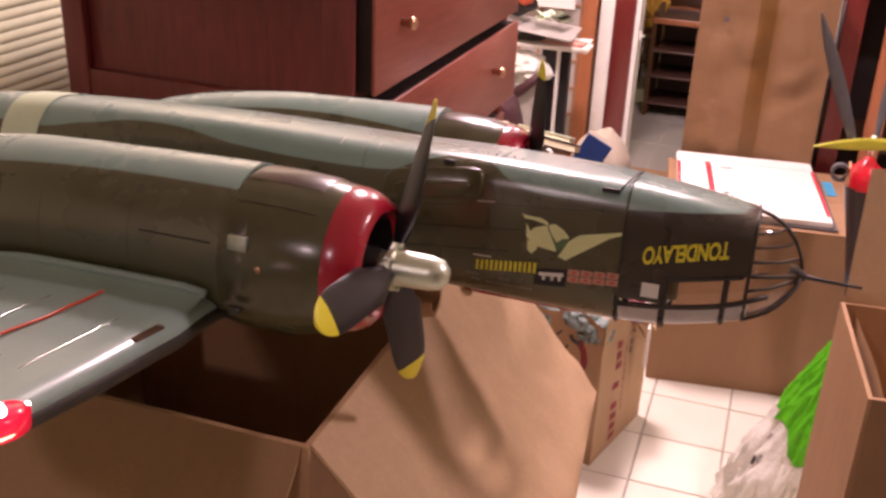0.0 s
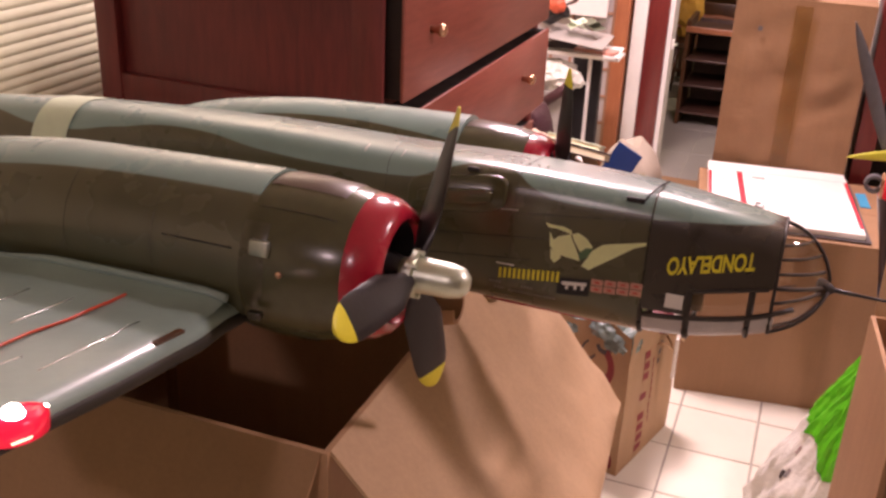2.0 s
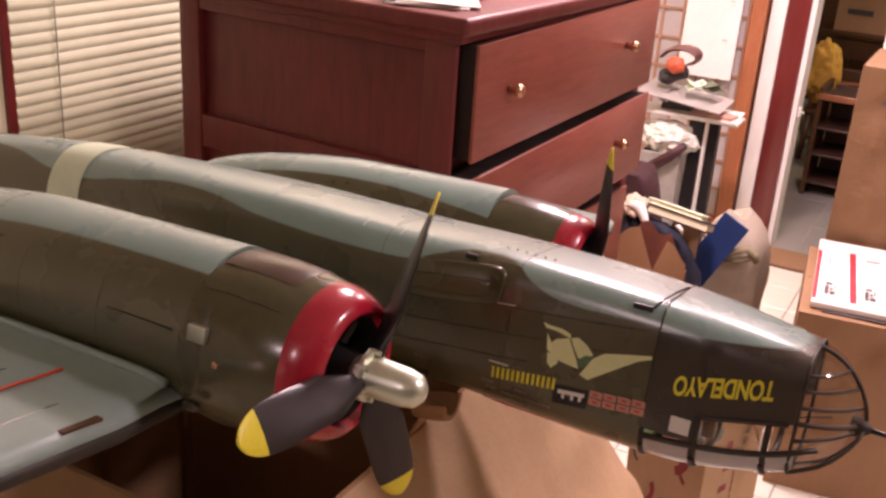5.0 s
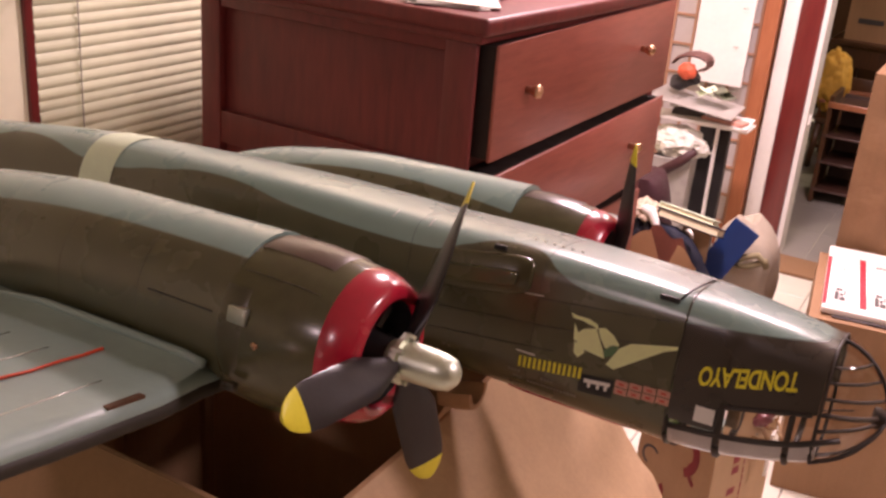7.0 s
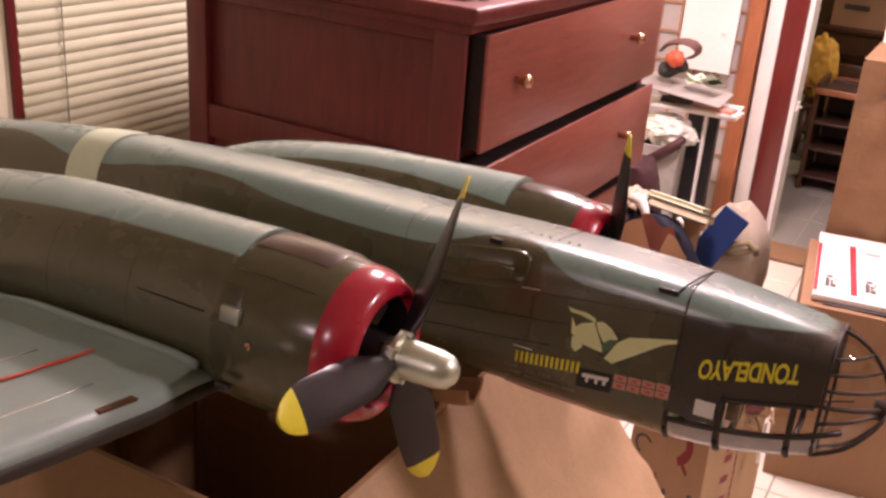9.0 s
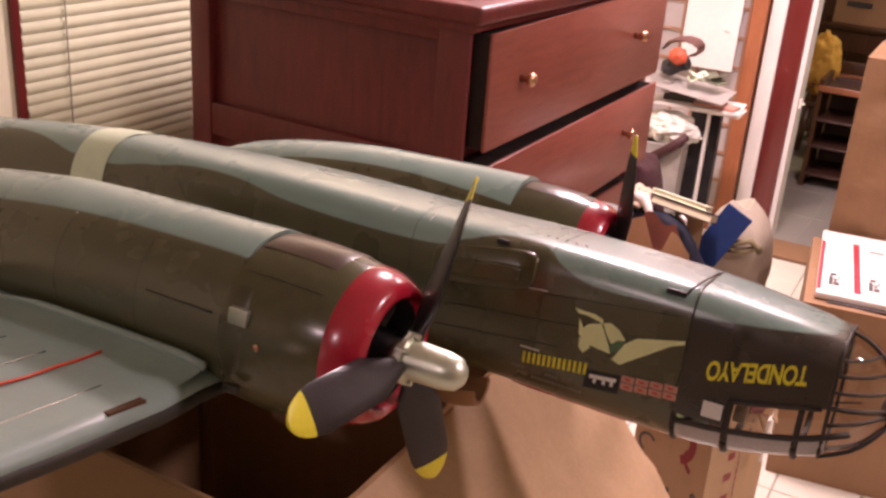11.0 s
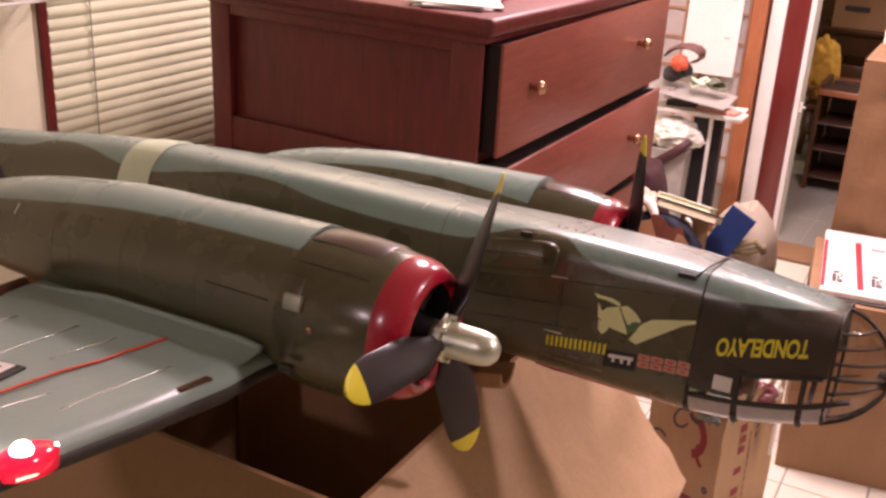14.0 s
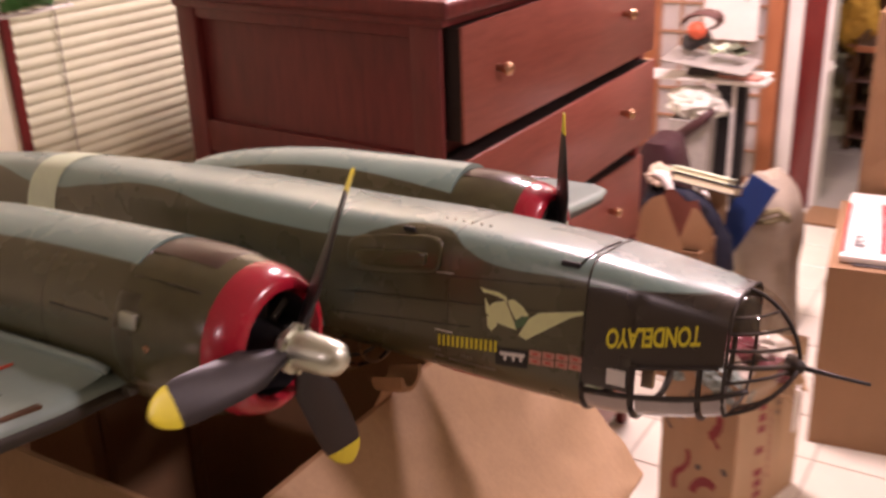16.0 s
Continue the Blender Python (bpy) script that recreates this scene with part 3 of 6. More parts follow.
flat([(-0.1855, 0.009), (-0.181, 0.002), (-0.1775, 0.006), (-0.167, 0.0095), (-0.1655, -0.002), (-0.158, -0.007), (-0.156, -0.013), (-0.165, -0.0115), (-0.175, -0.0105), (-0.184, -0.004)], M_art)
flat([(-0.183, -0.006), (-0.174, -0.009), (-0.173, -0.013), (-0.178, -0.0185), (-0.182, -0.015)], M_art)
flat([(-0.1655, 0.010), (-0.160, 0.012), (-0.152, 0.008), (-0.146, 0.0015), (-0.150, -0.0065), (-0.1575, -0.004), (-0.163, 0.004)], M_art)
flat([(-0.154, -0.017), (-0.147, -0.0195), (-0.141, -0.014), (-0.136, -0.004), (-0.124, -0.0035), (-0.126, -0.0005), (-0.117, 0.004), (-0.101, 0.0105), (-0.101, 0.0135), (-0.118, 0.0085), (-0.137, 0.0055), (-0.146, -0.0015), (-0.149, -0.0075)], M_art)
flat([(-0.158, -0.0065), (-0.152, -0.0005), (-0.146, 0.0005), (-0.149, -0.008), (-0.156, -0.012)], M_art_green, puff=0.0014)

# the name on the nose, upside down with the aeroplane
text = bpy.data.curves.new("nose_name", "FONT")
text.body, text.size, text.offset = "TONDELAYO", 1.0, 0.03
text.space_character = 0.95
tmp = bpy.data.objects.new("nose_name", text)
me = bpy.data.meshes.new_from_object(tmp)
bpy.data.objects.remove(tmp)
us, vs = [v.co.x for v in me.vertices], [v.co.y for v in me.vertices]
for v in me.vertices:
    u, h = (v.co.x - min(us)) / (max(us) - min(us)), (v.co.y - min(vs)) / (max(vs) - min(vs))
    x = -0.0105 - 0.0705 * u
    v.co = side(x, 0.0195 + 0.225 * (x + 0.0115) - 0.0160 * h, 0.0012)
bm = bmesh.new()
bm.from_mesh(me)
part("nose_name", bm, M_yellow, hull, "yellow hand-lettered name")


def blister():
    """The raised gun fairing on the side, with a groove round it."""
    for x0, x1, z0, z1, up in ((-0.322, -0.228, 0.012, 0.046, 0.0035), (-0.312, -0.240, 0.019, 0.034, 0.0065)):
        rings = []
        for s, k in ((1.0, -0.002), (0.985, up * 0.5), (0.95, up * 0.85), (0.88, up)):
            r = []
            for j in range(48):
                t = 2 * math.pi * j / 48
                c, sn = math.cos(t), math.sin(t)
                e = 0.45
                x = (x0 + x1) / 2 + (x1 - x0) / 2 * (1 - (1 - s) * 0.45) * math.copysign(abs(c) ** e, c)
                z = (z0 + z1) / 2 + 0.14 * (x + 0.275) + (z1 - z0) / 2 * s * math.copysign(abs(sn) ** e, sn)
                r.append(side(x, min(z, 0.052), k))
            rings.append(r)
        part("gun_fairing", loft(rings, (False, True)), M_olive, hull, smooth=0.9)


blister()
part("hatch_mark", tube([side(-0.232 + 0.0032 * i, 0.0215 + 0.0003 * i, 0.0006) for i in range(6)], 0.0006, 5), M_white, hull, smooth=3)
part("belly_latch", box(-0.268, -0.257, -0.0575, -0.0535, 0.0500, 0.0545, 0.001), M_black, hull, "small black latch")
part("belly_latch", box(-0.124, -0.108, -0.0545, -0.0505, 0.0455, 0.0500, 0.001), M_black, hull, "small black latch")
part("latch_wire", tube([(-0.108, -0.052, 0.0490), (-0.105, -0.045, 0.0540), (-0.101, -0.020, 0.0575), (-0.097, 0.0, 0.0590)], 0.0010, 6), M_black, hull, "bent black latch wire", 3)
# white beads painted in for a row of glints along the belly
for k in range(6):
    part("fastener_glint", lathe([(0.0, 0.0012), (0.001, 0.001), (0.0014, 0.0003)], 8, "Z", (-0.245 + 0.0085 * k, -0.024, 0.0588)), M_white, hull, smooth=3)
part("red_lead", tube([(-0.245, -0.028, -0.0712), (-0.2245, -0.033, -0.0706), (-0.205, -0.035, -0.0700), (-0.1866, -0.035, -0.0702), (-0.165, -0.034, -0.0710), (-0.1439, -0.032, -0.0722), (-0.125, -0.026, -0.0735)], 0.0013, 8), M_red, hull, "thin red lead along the fuselage edge", 3)
# cockpit canopy, below the hull while it lies on its back
can = [[(x, w * math.cos(k), -0.055 - h * abs(math.sin(k)) ** 0.8) for k in (math.pi * j / 20 for j in range(21))] for x, w, h in ((-0.45, 0.035, 0.012), (-0.43, 0.038, 0.034), (-0.39, 0.040, 0.05), (-0.35, 0.039, 0.052), (-0.325, 0.036, 0.040), (-0.305, 0.032, 0.016))]
canopy = part("canopy", loft(can, closed=False), M_glass, plane, "clear cockpit canopy", 3)
for row in can:
    part("canopy_frame", tube(row, 0.0022, 6), M_card_dark, canopy, smooth=3)
for j in (4, 10, 16):
    part("canopy_frame", tube([row[j] for row in can], 0.002, 6), M_black_olive, canopy, smooth=3)


M_cowl_top = plain("brown_cowl_paint", (0.056, 0.030, 0.020), 0.32, vary=0.12, coat=0.2)
M_flap = plain("cowl_flap_paint", (0.064, 0.058, 0.027), 0.3, vary=0.15, scale=20, coat=0.3)
M_stub = plain("dull_metal", (0.40, 0.42, 0.35), 0.35, metal=0.8)


def nacelle(near, angles, line):
    sgn = -1 if near else 1
    cy, cz = sgn * 0.226, 0.003
    ntop = [(-0.798, -0.010), (-0.795, -0.003), (-0.785, 0.004), (-0.75, 0.019), (-0.705, 0.0315), (-0.66, 0.0405), (-0.6, 0.0485), (-0.56, 0.0525), (-0.45, 0.0565), (-0.36, 0.0585)]
    nbot = [(-0.798, -0.018), (-0.795, -0.024), (-0.785, -0.030), (-0.76, -0.040), (-0.735, -0.049), (-0.70, -0.056), (-0.6, -0.059), (-0.45, -0.062), (-0.36, -0.066)]
    nw = [(-0.798, 0.004), (-0.795, 0.013), (-0.785, 0.023), (-0.765, 0.035), (-0.69, 0.050), (-0.55, 0.058), (-0.36, 0.058)]
    rings = []
    for i in range(41):
        x = -0.798 + 0.438 * (i / 40) ** 1.4
        t, b, w = spline(ntop, x), spline(nbot, x), spline(nw, x)
        rings.append([(x, cy + w * math.cos(k), cz + (t + b) / 2 + (t - b) / 2 * math.sin(k)) for k in (2 * math.pi * j / 48 for j in range(48))])
    nac = part("nacelle", loft(rings), camouflage("nacelle_paint", GREY, OLIVE, line, -0.815, -0.36, -0.05, 0.1), plane, smooth=0.6)

    def on(x, deg, puff=0.0):
        """The nacelle's outer wall: 0 points outboard, 90 up."""
        t, b, w = spline(ntop, x), spline(nbot, x), spline(nw, x)
        k = radians(deg)
        return (x, cy + sgn * (w + puff) * math.cos(k), cz + (t + b) / 2 + ((t - b) / 2 + puff) * math.sin(k))

    for x in (-0.44, -0.52, -0.60, -0.68):
        part("panel_seam", tube([on(x, -30 + 6 * i, -0.0001) for i in range(14)], 0.00028, 5), M_black_olive, nac, smooth=3)
    for x, a in ((-0.655, 24), (-0.687, 22), (-0.72, 20)):
        part("paint_chip", tube([on(x, a + 2.2 * i, 0.0003) for i in range(6)], 0.0005, 5), M_tape, nac, smooth=3)
    part("panel_seam", tube([on(-0.43 + 0.012 * i, 9, 0.0001) for i in range(6)], 0.0007, 5), M_black, nac, smooth=3)
    # the engine is lowered in its nacelle to fit the camera's view
    cz -= 0.004 if near else 0.007

    def deep(bm):
        """Stretches the cowling's side that points down, to fit the camera's view."""
        for v in bm.verts:
            if v.co.z < cz:
                v.co.z = cz + (v.co.z - cz) * (1 + 0.10 * min(1, max(0, (-0.283 - v.co.x) / 0.04)))
        return bm

    c = (0, cy, cz)
    cowl = part("cowling", deep(lathe([(-0.358, 0.054), (-0.363, 0.0575), (-0.362, 0.0598), (-0.34, 0.0612), (-0.315, 0.0606), (-0.298, 0.0588), (-0.284, 0.0565), (-0.280, 0.0552)], 56, "X", c, (False, False))), M_olive, plane, smooth=0.6)
    part("cowl_lip", lathe([(-0.283, 0.0560), (-0.277, 0.0560), (-0.268, 0.0535), (-0.260, 0.0490), (-0.256, 0.0440), (-0.2565, 0.0405), (-0.262, 0.0380)], 56, "X", c, (False, False)), M_red, cowl, "glossy red cowl ring", 0.9)
    part("inner_barrel", lathe([(-0.2618, 0.0382), (-0.266, 0.0375), (-0.30, 0.0380)], 56, "X", c, (False, False)), M_black, cowl, smooth=0.9)
    eng = part("engine", lathe([(-0.31, 0.054), (-0.300, 0.036), (-0.290, 0.033), (-0.285, 0.018), (-0.266, 0.014), (-0.250, 0.010)], 24, "X", c), M_black, cowl, smooth=0.5)
    for k in range(9):
        q = 2 * math.pi * k / 9
        u = Vector((0, math.cos(q), math.sin(q)))
        part("cylinder", tube([Vector((-0.281, cy, cz)) + u * r for r in (0.014, 0.0360)], 0.0055, 8), M_black, eng, smooth=0.5)
    # cowl flaps, exhaust, vents and screws on the outer side
    part("exhaust_stub", box(-0.353, -0.337, cy + sgn * 0.0600 - 0.003, cy + sgn * 0.0600 + 0.003, cz + 0.009, cz + 0.021, 0.0015), M_stub, cowl, "dull metal exhaust stub", 0.6)
    part("cowl_flap", loft([[(x, cy + sgn * r * math.cos(radians(a)), cz + r * math.sin(radians(a))) for a in range(-52, 33, 4)] for x, r in ((-0.3625, 0.0600), (-0.358, 0.0618), (-0.343, 0.0617), (-0.340, 0.0608))], closed=False), M_flap, cowl, "dark cowl flap", 1.0)
    part("exhaust_stub", box(-0.352, -0.341, cy + sgn * 0.0585 - 0.004, cy + sgn * 0.0585 + 0.003, cz - 0.040, cz - 0.034, 0.0012), M_black_olive, cowl, smooth=0.6)
    part("screw", lathe([(0, 0.0028), (sgn * 0.0012, 0.0026), (sgn * 0.0018, 0.001)], 12, "Y", (-0.328, cy + sgn * 0.0608, cz - 0.002)), M_brass, cowl, "brass screw head", 0.8)
    ridge = lambda x, r: (x, cy + sgn * r * math.cos(radians(44)), cz + r * math.sin(radians(44)))
    part("cowl_trim", tube([ridge(x, r) for x, r in ((-0.355, 0.0610), (-0.34, 0.0614), (-0.322, 0.0611))], 0.0003, 5), M_black_olive, cowl, smooth=3)
    part("cowl_trim", tube([ridge(x, r) for x, r in ((-0.322, 0.0612), (-0.312, 0.0607), (-0.302, 0.0595), (-0.293, 0.0583))], 0.0004, 5), M_black_olive, cowl, smooth=3)
    part("cowl_panel", loft([[(x, cy + sgn * r * math.cos(radians(a)), cz + r * math.sin(radians(a))) for a in range(66, 115, 4)] for x, r in ((-0.358, 0.0604), (-0.352, 0.0616), (-0.325, 0.0614), (-0.300, 0.0597), (-0.296, 0.0585))], closed=False), M_cowl_top, cowl, "raised brown top panel", 1.0)
    part("scoop", loft([[(x, cy + sgn * 0.012 + w * math.cos(q), cz - 0.050 - h * math.sin(q) ** 2 - 0.006) for q in (math.pi * j / 12 for j in range(13))] for x, w, h in ((-0.40, 0.010, 0.001), (-0.37, 0.014, 0.008), (-0.33, 0.014, 0.010), (-0.315, 0.012, 0.009))], closed=False), M_black_olive, cowl, smooth=3)
    prop = part("propeller", lathe([(-0.272, 0.0110), (-0.2495, 0.0116), (-0.2485, 0.0160), (-0.2478, 0.0182), (-0.2440, 0.0182), (-0.2430, 0.0140), (-0.236, 0.0138), (-0.217, 0.0132), (-0.208, 0.0112), (-0.2035, 0.0065), (-0.202, 0.001)], 32, "X", c), M_chrome, plane, "polished aluminium hub and spinner", 0.7)
    for k in range(6):
        q = radians(60 * k + 25)
        part("hub_bolt", tube([(-0.2495, cy + 0.0163 * math.cos(q), cz + 0.0163 * math.sin(q)), (-0.2405, cy + 0.0163 * math.cos(q), cz + 0.0163 * math.sin(q))], 0.0022, 8), M_chrome, prop, smooth=0.6)
    for ang in angles:
        al = radians(ang)
        for lo, hi, mat, nm in ((0.012, 0.116, M_blade, "blade"), (0.116, 0.136, M_yellow, "blade_tip")):
            rings = []
            for i in range(13):
                r = lo + (hi - lo) * i / 12
                w = 0.0055 + 0.0105 * min(1, max(0, (r - 0.012) / 0.035)) if r < 0.10 else 0.016 * math.sqrt(max(0.02, 1 - ((r - 0.10) / 0.0365) ** 2))
                tw = radians(58 - 230 * r)
                row = []
                for k in range(12):
                    q = 2 * math.pi * k / 12
                    u, v = w * math.cos(q), (0.0046 - 0.025 * r) * math.sin(q)
                    du, dv = u * math.cos(tw) - v * math.sin(tw), u * math.sin(tw) + v * math.cos(tw)
                    row.append((-0.246 + dv, cy + r * math.cos(al) - du * math.sin(al), cz + r * math.sin(al) + du * math.cos(al)))
                rings.append(row)
            part(nm, loft(rings), mat, prop, "yellow tip" if mat is M_yellow else "black propeller blade", 1.0)


nacelle(True, (182, 302, 62), [(-0.815, -0.012), (-0.774, -0.002), (-0.70, 0.018), (-0.62, 0.0315), (-0.555, 0.040), (-0.495, 0.0442), (-0.437, 0.046), (-0.36, 0.0465)])
nacelle(False, (98, 218, 338), [(-0.815, -0.012), (-0.774, -0.002), (-0.69, 0.018), (-0.60, 0.034), (-0.50, 0.041), (-0.43, 0.039), (-0.36, 0.034)])

# wings: straight leading edge, tapering trailing edge, flat underside turned up
WING = [(0.05, -0.345, -0.65, 0.034), (0.226, -0.372, -0.64, 0.034), (0.285, -0.369, -0.628, 0.032), (0.33, -0.362, -0.616, 0.031), (0.42, -0.361, -0.592, 0.030), (0.58, -0.365, -0.55, 0.026), (0.66, -0.370, -0.53, 0.023), (0.705, -0.381, -0.515, 0.017), (0.722, -0.405, -0.49, 0.006)]


def upper(y):
    return -0.0355 - 0.003 * max(0, (y - 0.5)) / 0.4


def wing(sgn):
    prof = [(0.012, -0.50), (0.008, -0.36), (0.012, -0.22), (0.027, -0.11), (0.050, -0.035), (0.085, 0.0), (0.35, 0.0), (0.65, -0.05), (0.97, -0.16), (1.0, -0.22), (0.97, -0.30), (0.65, -0.7), (0.35, -1.0), (0.16, -0.95), (0.075, -0.80), (0.035, -0.62)]
    rings = [[(le + (te - le) * c, sgn * y, upper(y) + th * h) for c, h in prof] for y, le, te, th in WING]
    w = part("wing", loft(rings), M_grey, plane, smooth=0.7)
    pts = [(te - 0.001, sgn * y, upper(y) - 0.20 * th) for y, le, te, th in WING[2:]]
    part("trailing_edge", tube(pts, [0.0068, 0.0066, 0.0065, 0.006, 0.005, 0.004, 0.002], 10), M_dark_trim, w, "brown rounded trailing edge", 0.9)
    pts = [(le - 0.0058, sgn * y, upper(y) - 0.52 * th) for y, le, te, th in WING[1:]]
    part("leading_edge", tube(pts, [0.0066, 0.0066, 0.0066, 0.0064, 0.0058, 0.0049, 0.0034, 0.0022], 14), M_edge, w, "dark olive leading edge", 0.9)
    # fillet where the nacelle meets the wing
    f = []
    for i in range(15):
        x = -0.372 - 0.250 * i / 14
        y = 0.226 + spline([(-0.622, 0.056), (-0.5, 0.0585), (-0.36, 0.0575)], x)
        rise = 0.009 * min(1, (14.3 - i) / 5)
        c = (-0.362 - x) / 0.266
        lie = upper(0.3) + 0.032 * max(-0.12, spline([(0.0, -0.45)] + prof[2:10], c)) - 0.0006
        f.append([(x, sgn * (y - 0.004 + 0.040 * u), lie + rise * (1 - u) ** 2.2) for u in (j / 8 for j in range(9))])
    part("wing_fillet", loft(f, closed=False), M_grey, w, smooth=3)
    bead = [Vector(row[0]) + Vector((0, sgn * 0.0045, -0.0012)) for row in f]
    part("fillet_bead", tube(bead, [0.0012 + 0.0024 * min(1, (14 - i) / 6) for i in range(15)], 10), M_grey, w, smooth=3)
    for y0, x0, y1, x1 in ((0.349, -0.401, 0.452, -0.397), (0.352, -0.556, 0.419, -0.554), (0.335, -0.508, 0.424, -0.498), (0.384, -0.551, 0.423, -0.547), (0.335, -0.468, 0.40, -0.466), (0.44, -0.420, 0.478, -0.423)):
        n = 8
        part("panel_seam", tube([(x0 + (x1 - x0) * i / n, sgn * (y0 + (y1 - y0) * i / n), upper(y0) + 0.0001 - (0.0 if x0 > -0.47 else 0.0008 if x0 > -0.51 else 0.0018)) for i in range(n + 1)], 0.0005, 5), M_seam_glint, w, smooth=3)
    part("leading_edge_slot", box(-0.3745, -0.3685, min(sgn * 0.342, sgn * 0.374), max(sgn * 0.342, sgn * 0.374), upper(0.3) - 0.006, upper(0.3) - 0.0012), M_dark_trim, w, "brown slot")
    return w


M_dark_trim = plain("brown_trim", (0.085, 0.035, 0.016), 0.35, vary=0.15, coat=0.2)
M_edge = plain("matt_olive", (0.026, 0.022, 0.013), 0.6, vary=0.15, scale=20)
# near-white metal puts the glints along the wing seams into the colour
M_seam_glint = plain("seam_glint", (0.90, 0.91, 0.86), 0.22, metal=1.0)
near_wing = wing(-1)
wing(1)
zt = upper(0.45)
turn = Matrix.Translation((-0.4755, -0.4415, zt)) @ Matrix.Rotation(radians(14), 4, "Z")
servo = part("servo_hatch", turned(box(-0.0165, 0.0165, -0.0165, 0.0165, -0.002, 0.0014, 0.0006), turn), M_black, near_wing, "black servo hatch")
part("servo", turned(box(-0.0085, 0.0105, -0.004, 0.0135, 0.0014, 0.0022, 0.0003), turn), M_paper, servo, "pale servo case")
for k in range(3):
    part("print_bar", turned(box(-0.004 + 0.0035 * k, -0.002 + 0.0035 * k, 0.001 + 0.0012 * k, 0.0085 - 0.001 * k, 0.0022, 0.0025), turn), M_ink, servo)
part("servo_arm", loft([[(-0.4625 + 0.0035 * w * math.cos(q) - 0.0015 * k, -0.4655 + 0.0062 * w * math.sin(q), zt + 0.0145 * k / 6) for q in (2 * math.pi * j / 14 for j in range(14))] for k, w in enumerate((1.0, 1.0, 0.98, 0.95, 0.88, 0.7, 0.35))]), M_white, servo, "white control arm", 1.0)
part("push_rod", tube([(-0.466, -0.466, zt + 0.011), (-0.56, -0.468, zt + 0.004)], 0.0007, 6), M_chrome, servo, smooth=3)
part("linkage", tube([(-0.468, -0.456, zt + 0.003), (-0.474, -0.470, zt + 0.004), (-0.482, -0.476, zt + 0.003)], 0.0022, 8), M_black, servo, "black linkage clip", 3)
part("lamp_wire", tube([(-0.442, -0.310, zt + 0.0014), (-0.4405, -0.33, zt + 0.0012), (-0.4395, -0.35, zt + 0.0020), (-0.4392, -0.375, zt + 0.0012), (-0.4415, -0.41, zt + 0.0016), (-0.4395, -0.44, zt + 0.0020), (-0.438, -0.470, zt + 0.002), (-0.4335, -0.487, zt + 0.002), (-0.427, -0.491, zt + 0.0024), (-0.412, -0.493, zt + 0.0006)], 0.0012, 8), plain("red_wire", (0.55, 0.06, 0.02), 0.35), near_wing, "thin red wire along the wing", 3)
lens = [[(-0.3665 + a * 0.0125 * math.cos(k), -0.502 + a * 0.0200 * math.sin(k), zt - 0.005 + h) for k in (2 * math.pi * j / 28 for j in range(28))] for a, h in ((1.0, -0.008), (1.0, 0.001), (0.94, 0.0035), (0.7, 0.0055), (0.3, 0.0064))]
lamp_lens = part("wing_lamp", loft(lens), M_lens, near_wing, "glowing red lamp set in the leading edge", 3)
part("lamp_core", lathe([(0, 0.0064), (0.003, 0.0062), (0.0056, 0.0046), (0.0068, 0.0028), (0.0074, 0.001)], 16, "Z", (-0.3655, -0.5075, zt - 0.0002)), M_core, lamp_lens, "white-hot lamp core", 3)
# glowing dot added for the bright spot at the cover's end
part("lamp_core", lathe([(0, 0.0017), (0.0008, 0.0014), (0.0012, 0.0005)], 12, "Z", (-0.3625, -0.4855, zt - 0.0016)), M_core, lamp_lens, "glowing dot for a bright spot on the cover", 3)
# glowing bar added for the streak of light below the cover
part("lamp_streak", tube([(-0.3545 - 0.002 * abs(k) / 5, -0.507 + 0.0022 * k, zt - 0.010) for k in range(-5, 6)], 0.0008, 6), M_streak, lamp_lens, "glowing bar for a light streak under the cover", 3)


def cradle():
    t = thing("card_cradle", (-0.82, 0.865, 0.01), "brown card block inside the carton carrying the aeroplane", "card block")
    part("block", box(-0.82, -0.70, 0.81, 0.94, 0.0102, 1.035, 0.01), M_card_dark, t)
    part("cheek", box(-0.82, -0.70, 0.79, 0.81, 0.0102, 1.05, 0.006), M_card_dark, t)
    part("cheek", box(-0.82, -0.70, 0.94, 0.96, 0.0102, 1.04, 0.006), M_card_dark, t)


cradle()


